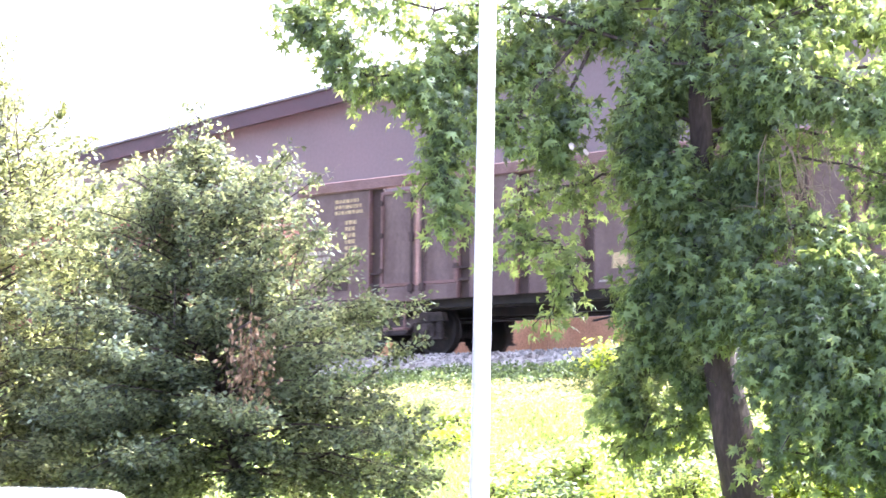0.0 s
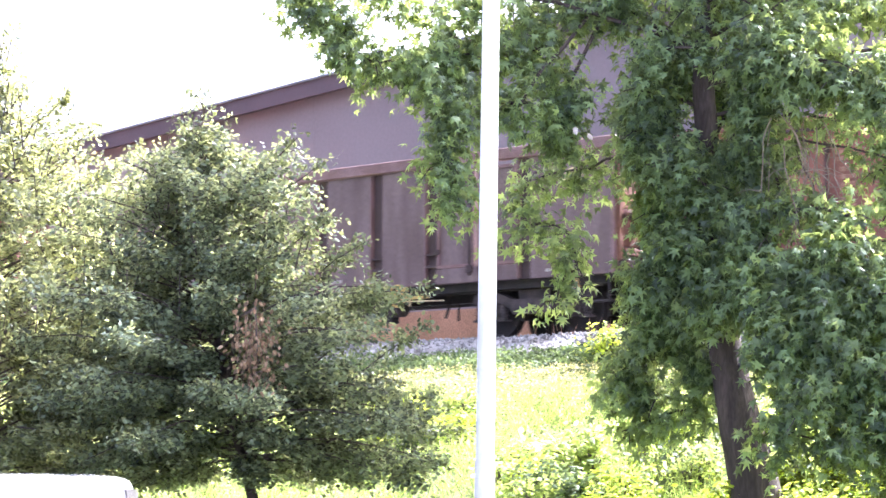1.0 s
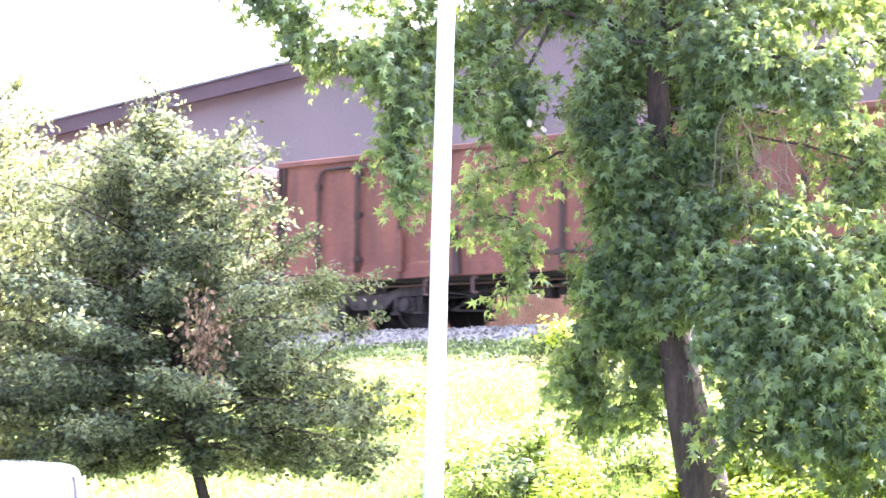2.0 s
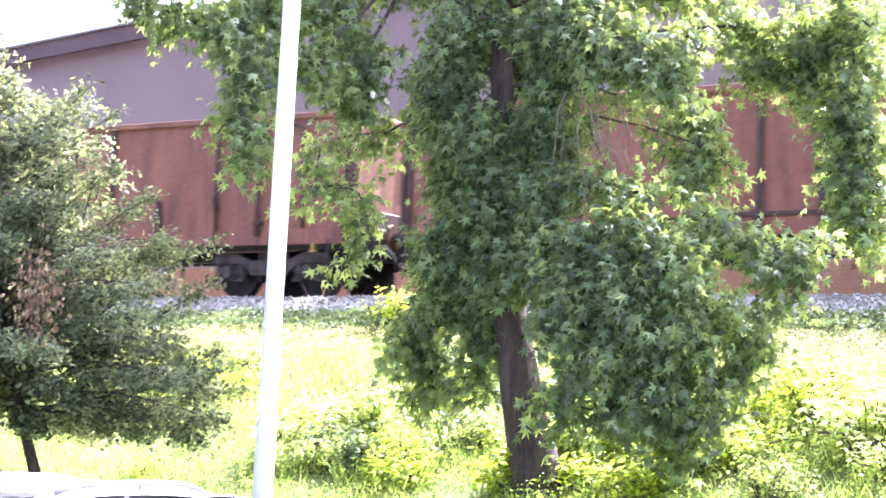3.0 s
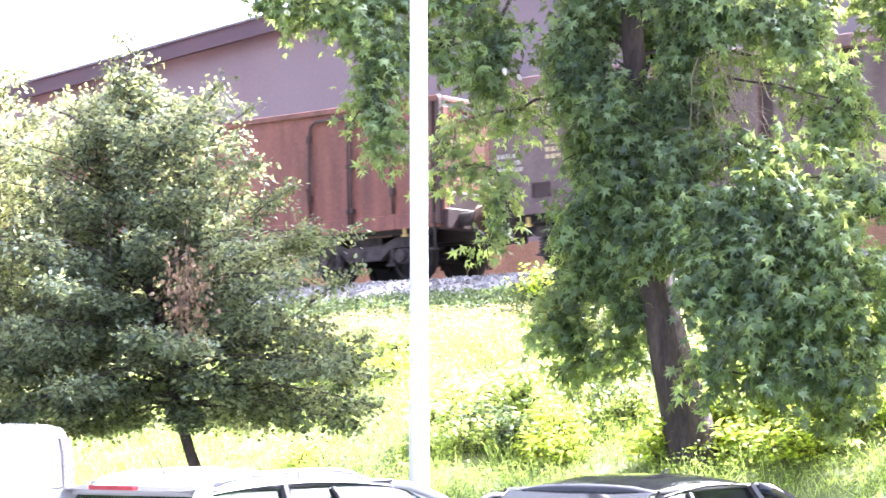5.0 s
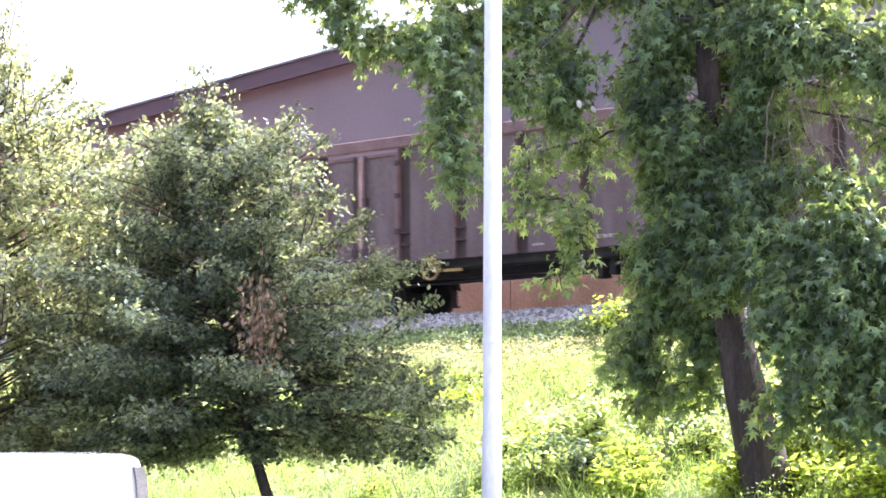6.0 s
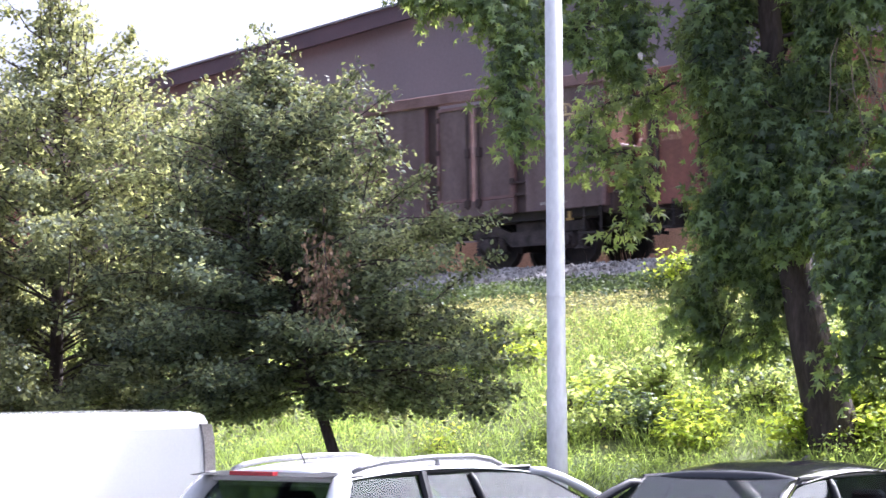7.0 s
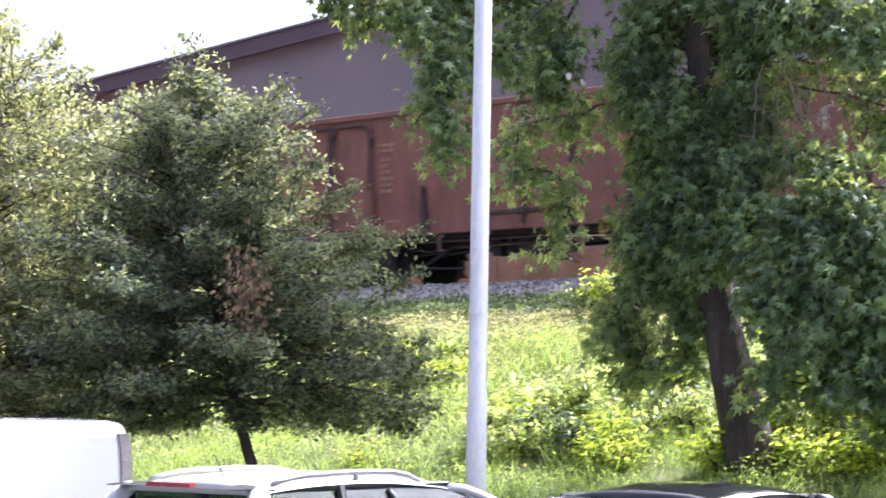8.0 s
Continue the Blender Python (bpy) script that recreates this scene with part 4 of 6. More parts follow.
def build_maple():
    rng, prng = np.random.default_rng(11), random.Random(11)
    root = empty("plane_tree", pose(3.19, 19.56, 0.68), "large lobed-leaf tree with a brown trunk and hanging boughs", "tree")
    origin = np.array((3.19, 19.56, 0.68))
    bm = bmesh.new()
    pts = [(3.25, 19.56, 0.13), (3.17, 19.56, 1.01), (3.06, 19.57, 1.67), (2.90, 19.60, 2.39), (2.77, 19.71, 3.15), (2.68, 19.84, 4.37), (2.61, 19.95, 5.85), (2.70, 20.02, 7.50), (2.86, 20.02, 8.93)]
    fine = []
    for i in range(len(pts) - 1):
        for k in range(4):
            fine.append(Vector(pts[i]).lerp(Vector(pts[i + 1]), k / 4))
    rad = [0.385 * 0.95 ** i + (0.14 * (1 - i / 3) if i < 3 else 0) for i in range(len(fine))]
    rad = [max(0.05, r * 1.0) for r in rad]
    tube(bm, [Vector(p) - Vector(origin) for p in fine], rad, 22)
    for v in bm.verts:
        g = noise.noise((v.co.x * 3, v.co.y * 3, v.co.z * 0.9)) * 0.03
        v.co.x += g
        v.co.y += g * 0.6
    part("trunk", bm, M["bark"], root, "brown-grey furrowed trunk", smooth=True)
    limbs = [
        ((2.68, 20.0, 7.0), [(1.75, 20.05, 6.85, 0.3), (0.96, 20.00, 6.25, 0.40), (0.26, 19.80, 6.11, 0.43), (-0.18, 19.58, 5.88, 0.42), (-0.74, 19.35, 5.98, 0.25), (-1.12, 19.33, 6.04, 0.15), (-1.0, 19.35, 6.3, 0.2), (-1.3, 19.35, 6.45, 0.2), (-1.5, 19.4, 6.62, 0.2)], 1.0),
        ((1.6, 20.05, 6.78), [(0.73, 19.57, 5.58, 0.34), (0.06, 19.36, 5.45, 0.36), (-0.04, 19.25, 4.98, 0.28), (0.08, 19.14, 4.57, 0.24)], 1.0),
        ((1.7, 20.05, 6.82), [(1.25, 19.98, 5.84, 0.25), (1.10, 19.99, 5.49, 0.32), (1.16, 19.99, 5.26, 0.20)], 1.0),
        ((2.70, 19.86, 4.86), [(2.13, 20.35, 5.20, 0.32), (1.51, 20.74, 5.09, 0.35), (0.85, 20.66, 4.93, 0.35), (0.80, 20.56, 4.44, 0.26), (1.26, 20.42, 4.38, 0.30), (1.33, 20.31, 4.01, 0.26), (1.10, 20.32, 3.66, 0.19)], 0.34),
        ((2.64, 19.91, 5.74), [(2.61, 20.55, 6.33, 0.41), (2.05, 19.9, 6.15, 0.30), (2.97, 19.35, 6.08, 0.34), (3.27, 19.09, 5.87, 0.39), (3.58, 18.91, 5.91, 0.39)], 1.0),
        ((2.70, 19.96, 5.96), [(3.48, 19.27, 6.20, 0.34), (3.80, 18.88, 5.74, 0.36), (4.05, 18.71, 5.55, 0.30), (4.31, 18.77, 5.92, 0.22), (4.21, 18.67, 5.39, 0.19)], 1.0),
        ((2.66, 19.95, 4.5), [(1.95, 20.37, 5.59, 0.26), (2.28, 20.11, 5.15, 0.43), (2.72, 19.83, 4.83, 0.40), (3.10, 19.67, 5.05, 0.34), (2.18, 20.12, 4.55, 0.37), (2.59, 19.64, 4.17, 0.45), (2.17, 19.90, 3.83, 0.40)], 2.3),
        ((2.75, 19.75, 3.76), [(2.98, 19.24, 4.35, 0.33), (2.83, 19.26, 3.63, 0.42), (2.29, 19.89, 3.38, 0.37), (2.60, 19.96, 2.92, 0.26)], 2.3),
        ((2.70, 19.80, 3.65), [(1.98, 20.14, 3.14, 0.35), (1.76, 20.27, 2.80, 0.29), (2.17, 20.23, 2.69, 0.32), (1.89, 20.26, 2.34, 0.20), (2.50, 19.98, 2.52, 0.26)], 0.95),
        ((2.75, 19.75, 3.54), [(3.20, 18.76, 3.71, 0.39), (3.54, 18.59, 3.87, 0.35), (3.86, 18.52, 3.87, 0.32), (3.11, 18.55, 3.09, 0.46), (3.62, 18.35, 3.25, 0.48), (4.14, 18.24, 3.58, 0.43)], 1.3),
        ((2.86, 19.64, 2.99), [(3.40, 18.28, 2.66, 0.45), (4.02, 18.15, 2.84, 0.51), (4.44, 18.16, 3.22, 0.35), (3.82, 18.19, 2.25, 0.37), (4.30, 18.19, 2.26, 0.37), (3.11, 18.44, 2.29, 0.30), (4.18, 18.34, 1.89, 0.22)], 1.3),
        ((2.75, 19.75, 3.87), [(4.43, 18.62, 4.11, 0.28), (4.72, 18.44, 3.95, 0.28), (5.08, 18.34, 3.78, 0.28), (5.45, 18.24, 3.78, 0.22), (5.19, 18.30, 3.46, 0.22), (4.91, 18.27, 3.02, 0.30), (4.81, 18.29, 2.70, 0.22), (4.55, 18.36, 2.48, 0.28)], 0.9),
        ((2.64, 19.91, 5.52), [(3.3, 19.75, 5.5, 0.17), (3.85, 19.6, 5.42, 0.18), (4.36, 19.54, 5.31, 0.23), (4.69, 19.46, 5.19, 0.20), (4.83, 19.32, 4.77, 0.20), (4.55, 19.38, 4.61, 0.20), (4.30, 19.56, 4.90, 0.18)], 0.7),
        ((2.64, 19.96, 5.85), [(5.17, 20.48, 6.41, 0.36), (5.63, 20.13, 6.24, 0.42), (6.02, 19.79, 6.25, 0.47), (6.38, 19.44, 6.26, 0.41), (5.40, 20.19, 5.88, 0.30), (5.85, 19.83, 5.77, 0.35)], 0.9),
        ((6.05, 19.80, 6.29), [(6.26, 19.25, 5.69, 0.41), (5.94, 19.35, 5.29, 0.32), (6.28, 19.13, 5.09, 0.34), (5.96, 19.23, 4.75, 0.29), (6.30, 19.00, 4.56, 0.34), (6.04, 19.09, 4.28, 0.25), (6.30, 19.00, 4.05, 0.23)], 0.9),
    ]
    limbs.append(((2.64, 19.96, 6.18), [(0.66, 19.91, 6.79, 0.42), (-0.11, 19.69, 6.71, 0.40), (-0.83, 19.58, 6.79, 0.35), (-1.32, 19.58, 6.95, 0.28)], 0.5))
    limbs.append(((2.64, 19.96, 6.29), [(3.74, 19.47, 6.73, 0.42), (4.51, 19.47, 6.79, 0.42), (5.39, 19.58, 6.90, 0.44), (6.27, 19.36, 6.90, 0.44)], 0.35))
    limbs.append(((2.66, 19.96, 6.0), [(2.05, 20.1, 6.55, 0.34), (1.5, 20.2, 6.8, 0.36), (1.0, 20.1, 6.75, 0.32), (2.6, 19.8, 6.75, 0.4), (3.2, 19.5, 6.5, 0.36)], 0.6))
    limbs.append(((2.66, 19.96, 5.6), [(2.1, 20.2, 5.75, 0.22), (1.95, 20.2, 5.45, 0.2)], 1.0))
    limbs.append(((2.66, 19.96, 5.0), [(3.27, 19.63, 4.93, 0.19), (3.32, 19.52, 4.52, 0.18), (3.91, 19.31, 4.46, 0.15), (3.68, 19.15, 4.09, 0.20), (3.51, 19.69, 5.24, 0.15), (4.55, 19.27, 4.93, 0.17), (4.35, 19.11, 4.45, 0.19)], 0.8))
    limbs.append(((2.66, 19.96, 4.8), [(2.03, 19.85, 5.75, 0.3), (1.98, 19.85, 5.35, 0.3), (2.2, 19.7, 4.95, 0.3), (2.55, 19.5, 4.75, 0.3)], 1.4))
    limbs.append(((2.66, 19.96, 4.9), [(3.12, 19.4, 5.6, 0.27), (3.0, 19.3, 5.2, 0.26), (3.05, 19.4, 6.0, 0.28)], 1.2))
    # clumps added behind the trunk to shade its right flank
    limbs.append(((2.78, 19.75, 3.6), [(3.5, 20.05, 3.1, 0.24), (3.85, 20.2, 3.6, 0.26)], 1.3))
    limbs.append(((2.68, 20.0, 5.2), [(2.95, 20.35, 5.75, 0.28), (2.35, 20.35, 5.95, 0.26)], 1.3))
    limbs.append(((2.75, 19.75, 3.9), [(2.95, 19.05, 3.95, 0.32), (3.2, 18.95, 3.45, 0.3)], 1.3))
    limbs.append(((2.7, 19.85, 4.4), [(3.35, 18.95, 4.42, 0.22), (3.85, 18.75, 4.35, 0.2)], 0.9))
    shown = len(limbs)
    # the upper crown is unseen and placed to shade the boughs below
    # the crown over the boughs, up to its top, densest on its far side
    for k in range(7):
        a = k * 2.4
        run = []
        for j in range(4):
            q = (j + 1) / 4
            run.append((2.8 + 1.1 * q + math.cos(a) * 1.4 * q, 20.1 + 0.7 * q + math.sin(a) * 1.6 * q, 7.4 + 0.35 * k + 0.5 * math.sin(q * 2.6), 0.62))
        limbs.append(((2.75, 20.02, 6.9 + 0.25 * k), run, 0.3))
    # far clumps added to keep sun off the left hanging boughs
    limbs.append(((2.75, 20.02, 7.0), [(3.2, 21.2, 7.3, 0.6), (3.6, 21.8, 7.6, 0.6), (4.4, 22.2, 7.5, 0.6), (5.2, 22.4, 7.6, 0.6)], 1.5))
    for k in range(4):
        limbs.append(((2.8, 20.02, 7.4 + 0.2 * k), [(2.2 + k, 21.3 + j * 0.95, 7.75 + 0.25 * ((j + k) % 3), 0.68) for j in range(3)], 1.3))
    P, T, N = [], [], []
    for which, (start, run, dense) in enumerate(limbs):
        if which == shown:
            boughs = sum(len(p) for p in P)
        bm = bmesh.new()
        a = Vector(start) - Vector(origin)
        r = 0.022
        for i, (x, y, z, rad_) in enumerate(run):
            b = Vector((x, y, z)) - Vector(origin)
            pts = bent(a, b, 0.06, prng, 4)
            tube(bm, pts, [max(0.008, r * (1 - 0.15 * t / 4)) for t in range(5)], 7)
            for _ in range(4):
                e = b + Vector((prng.uniform(-1, 1), prng.uniform(-1, 1), prng.uniform(-1, 0.5))) * rad_
                tube(bm, [b, b.lerp(e, 0.5) + Vector((0, 0, 0.04)), e], [0.010, 0.007, 0.004], 5)
            a, r = b, max(0.012, r * 0.78)
            p, t, n = clump_leaves(rng, (x, y, z), rad_, int(1500 * dense * rad_ ** 1.7))
            P.append(p), T.append(t), N.append(n)
            if i:
                m = [(u + w) / 2 for u, w in zip(run[i - 1], run[i])]
                p, t, n = clump_leaves(rng, m[:3], m[3] * 0.55, int(640 * dense * m[3] ** 1.7))
                P.append(p), T.append(t), N.append(n)
        part("limb", bm, M["bark"], root)
    P, T, N = (np.concatenate(a) for a in (P, T, N))
    size = rng.uniform(0.075, 0.145, len(P))
    scatter("crown", P[:boughs] - origin, T[:boughs], N[:boughs], size[:boughs], LOBED, LOBED_F, M["maple"], root, "hanging boughs of green lobed leaves")
    scatter("shading_upper_crown", P[boughs:] - origin, T[boughs:], N[boughs:], size[boughs:] * 1.3, DIAMOND, DIAMOND_F, M["maple"], root)
    # leaf-shaped pale bits, added for the white spots in the crown
    for at, way, big in (((1.27, 19.5, 5.34), (0.2, 0, -1.0), 0.09), ((1.4, 19.5, 5.27), (0.6, 0, -0.8), 0.08)):
        scatter("pale_bit", np.array([at]) - origin, np.array([way]), np.array(((0, -1.0, 0.3),)), np.array((big,)), OVAL, OVAL_F, M["marking_white"], root, "small pale leaf-shaped bit among the green")
    # dead twigs that hang beside the trunk
    bm = bmesh.new()
    for k in range(15):
        a = Vector((prng.uniform(3.1, 3.75), prng.uniform(18.9, 19.2), prng.uniform(4.9, 5.4)))
        pts = [a]
        bend = prng.uniform(-0.05, 0.14)
        for j in range(6):
            pts.append(pts[-1] + Vector((bend + prng.uniform(-0.08, 0.08), prng.uniform(-0.06, 0.04), prng.uniform(-0.27, -0.08))))
            if prng.random() < 0.7:
                e = pts[-1] + Vector((prng.uniform(-0.3, 0.3), prng.uniform(-0.1, 0.1), prng.uniform(-0.35, 0.0)))
                tube(bm, [q - Vector(origin) for q in (pts[-1], pts[-1].lerp(e, 0.5) + Vector((0, 0, 0.03)), e)], [0.005, 0.004, 0.002], 4)
        tube(bm, [p - Vector(origin) for p in pts], [0.007, 0.006, 0.006, 0.005, 0.004, 0.003, 0.002], 5)
    part("dead_twig", bm, M["twig"], root, "bare pale dead twigs")


build_maple()


def build_small_tree(name, at, label, height, low, profile, lean, leaf, n_branch, per, size, seed, trunk_r, tiers=26, dense=((0, 1.0), (1, 1.0)), shoots=(), upright=0.25, shoot_long=(0.2, 0.5)):
    """A young tree: a leaning stem, tiers of branches, flat sprays of small leaves."""
    rng, prng = np.random.default_rng(seed), random.Random(seed)
    root = empty(name, pose(*at), label, "tree")
    bm = bmesh.new()
    stem = [Vector((lean[0] * (1 - (1 - t) ** 2) * height, lean[1] * t * height, height * t)) for t in [i / 14 for i in range(15)]]
    tube(bm, [Vector((0, 0, -0.1))] + stem[1:], [trunk_r * (1 - 0.9 * i / 14) for i in range(15)], 12)
    part("trunk", bm, M["bark"], root, "thin dark leaning trunk", smooth=True)
    P, T, N = [], [], []
    bm = bmesh.new()
    for k in range(n_branch):
        h = low + (height - low) * ((k + prng.random()) / n_branch)
        h = low + (height - low) * (math.floor((h - low) / (height - low) * tiers) + prng.uniform(0.2, 0.65)) / tiers
        t = h / height
        s = Vector((lean[0] * (1 - (1 - t) ** 2) * height, lean[1] * t * height, h))
        a = k * 2.39996 + prng.uniform(-0.4, 0.4)
        q = (h - low) / (height - low)
        r = float(np.interp(q, [p[0] for p in profile], [p[1] for p in profile])) * prng.uniform(0.3, 1.25)
        rise = (0.22 + 0.35 * q - 0.24 * (1 - q) ** 3) * r - 0.12 * (1 - q)
        e = s + Vector((math.cos(a) * r, math.sin(a) * r, rise - 0.12 * (1 - q)))
        pts = bent(s, e, 0.08 * r, prng, 4)
        tube(bm, pts, [0.018 * (1 - q * 0.6), 0.014 * (1 - q * 0.6), 0.010 * (1 - q * 0.5), 0.007, 0.003], 5)
        n = int(per * (0.35 + r) * float(np.interp(q, [p[0] for p in dense], [p[1] for p in dense])))
        out = np.array((math.cos(a), math.sin(a), 0.0))
        side = np.array((-math.sin(a), math.cos(a), 0.0))
        for _ in range(max(2, n // 10)):
            # a twig with its leaves in one flat, slightly drooping spray
            u = prng.uniform(0.18, 1.0) ** 0.75
            c = np.array(s) + u * np.array(e - s)
            way = side * prng.choice((-1, 1)) * prng.uniform(0.3, 1.0) + out * prng.uniform(0.3, 1.0) + np.array((0, 0, prng.uniform(-0.15, 0.7)))
            way /= np.linalg.norm(way)
            long = prng.uniform(0.12, 0.28) * (0.7 + 0.25 * r)
            m = 13
            v = rng.uniform(0.0, 1.05, m)
            across = np.cross(way, (0, 0, 1.0))
            hand = rng.choice((-1.0, 1.0), m)
            P.append(c + long * v[:, None] * way - np.array((0, 0, 0.05)) * (v ** 2)[:, None] + rng.normal(scale=0.045, size=(m, 3)))
            T.append(way * 0.7 + across * hand[:, None] * 0.8 + rng.normal(scale=0.5, size=(m, 3)) - np.array((0, 0, 0.3)))
            N.append(np.array((0, 0, 1.0)) + rng.normal(scale=0.55, size=(m, 3)) + out * 0.35)
    for k in range(int(n_branch * upright)):
        a = prng.uniform(0, math.tau)
        h = low + (height - low) * prng.uniform(0.3, 1.0)
        q = (h - low) / (height - low)
        t = h / height
        r = float(np.interp(q, [p[0] for p in profile], [p[1] for p in profile])) * prng.uniform(0.5, 0.95)
        s = Vector((lean[0] * (1 - (1 - t) ** 2) * height + math.cos(a) * r, lean[1] * t * height + math.sin(a) * r, h))
        e = s + Vector((prng.uniform(-0.15, 0.15), prng.uniform(-0.15, 0.15), prng.uniform(*shoot_long)))
        tube(bm, [s, s.lerp(e, 0.5), e], [0.008, 0.006, 0.003], 5)
        n = 34
        u = rng.uniform(0, 1.05, n)
        P.append(np.array(s)[None] + u[:, None] * np.array(e - s)[None] + rng.normal(scale=0.045, size=(n, 3)))
        T.append(rng.normal(scale=0.7, size=(n, 3)) + np.array((0, 0, 0.3)))
        N.append(np.array((0, 0, 1.0)) + rng.normal(scale=0.7, size=(n, 3)))
    for x, y, z in shoots:
        # leading shoots that stand out of the crown
        h = max(low, z - 0.25 - 0.45 * abs(x - lean[0] * height * 0.9))
        t = h / height
        s = Vector((lean[0] * (1 - (1 - t) ** 2) * height, lean[1] * t * height, h))
        e = Vector((x, y, z))
        pts = bent(s, e, -0.06, prng, 5)
        tube(bm, pts, [0.016, 0.014, 0.011, 0.008, 0.006, 0.003], 5)
        long = (e - s).length
        for _ in range(int(24 * long)):
            u = prng.uniform(0.35, 1.02)
            c = s.lerp(e, u)
            d = Vector((prng.gauss(0, 1), prng.gauss(0, 1), prng.gauss(0.2, 0.5))).normalized() * prng.uniform(0.08, 0.42) * (1.2 - u)
            n = 10
            v = rng.uniform(0.2, 1.1, n)
            P.append(np.array(c)[None] + v[:, None] * np.array(d)[None] + rng.normal(scale=0.04, size=(n, 3)))
            T.append(np.array(d)[None] * 3 + rng.normal(scale=0.5, size=(n, 3)) - np.array((0, 0, 0.2)))
            N.append(np.array((0, 0, 1.0)) + rng.normal(scale=0.45, size=(n, 3)))
    part("branchwork", bm, M["bark"], root)
    P, T, N = (np.concatenate(a) for a in (P, T, N))
    scatter("crown", P, T, N, rng.uniform(size * 0.7, size * 1.3, len(P)), SMALL, SMALL_F, M[leaf], root)
    return root


young = build_small_tree("young_tree", (-1.29, 19.45, 0.05), "young broadleaf tree with dark small leaves and thin trunk", 5.2, 1.92,
                         [(0, 1.5), (0.08, 1.85), (0.2, 1.85), (0.4, 1.6), (0.5, 1.38), (0.62, 1.18), (0.71, 1.0), (0.8, 0.82), (0.9, 0.5), (1, 0.12)], (-0.221, 0.0), "lime", 210, 225, 0.053, 21, 0.075, 30,
                         ((0, 1.6), (0.4, 1.2), (0.6, 0.8), (0.75, 0.6), (0.88, 0.45), (1, 0.35)),
                         ((-1.17, 0, 5.6), (-0.9, -0.1, 5.0), (-0.2, -0.3, 5.1), (0.1, -0.2, 4.9), (-0.45, 0.2, 4.95), (0.46, -0.3, 4.1), (0.1, -0.5, 4.3), (0.68, 0.2, 3.75), (0.85, -0.4, 3.55), (1.12, -0.2, 3.3),
                          (1.2, -0.3, 2.62), (1.22, 0.2, 2.45), (-1.62, -0.4, 4.45), (-1.8, -0.3, 4.05), (-2.15, -0.4, 3.6), (-1.45, -0.2, 4.85), (-0.75, -0.9, 4.5), (-0.3, -1.0, 4.2)))
young["state"] = "healthy but for one withered spray"


def build_withered_spray():
    rng = np.random.default_rng(9)
    n = 360
    c = np.array((-0.40, -2.05, 2.95))
    p = c + rng.normal(size=(n, 3)) * np.array((0.095, 0.08, 0.19)) + np.array((0.04, 0, -0.1)) * rng.normal(size=(n, 1))
    ob = scatter("withered_spray", p, rng.normal(scale=0.4, size=(n, 3)) - np.array((0, 0, 1.0)), rng.normal(size=(n, 3)) + np.array((0, -0.6, 0.2)), rng.uniform(0.04, 0.06, n), OVAL, OVAL_F, M["withered"], young, "spray of withered brown leaves")
    tagged(ob, kind="stuff")
    bm = bmesh.new()
    tube(bm, [(-0.85, -0.05, 2.75), (-0.7, -0.7, 3.3), (c[0], c[1], 3.3), (c[0] + 0.03, c[1], 2.8)], [0.02, 0.016, 0.01, 0.005], 6)
    part("withered_branch", bm, M["bark"], young)
    return ob


build_withered_spray()
build_small_tree("sunny_tree", (-5.0, 21.0, 0.1), "broadleaf tree with sunlit pale yellow-green leaves", 6.1, 0.75,
                 [(0, 1.7), (0.15, 2.15), (0.4, 2.15), (0.58, 1.75), (0.75, 1.1), (0.88, 0.5), (1, 0.12)], (0.02, 0.0), "lime_sun", 220, 165, 0.056, 33, 0.11, 26,
                 ((0, 3.4), (0.35, 2.5), (0.55, 1.3), (0.75, 0.7), (1, 0.35)), ((0.55, -0.3, 5.95), (0.1, -0.2, 6.25), (0.95, -0.3, 5.75), (1.25, 0.1, 5.5), (-0.4, -0.3, 6.1), (-0.9, 0, 5.9), (1.75, -0.2, 5.2), (1.9, 0.2, 4.9)), 0.45, (0.3, 0.75))


def bank_point(x, y):
    return np.array((x, y, ground_height(y) + bump(x, y)))


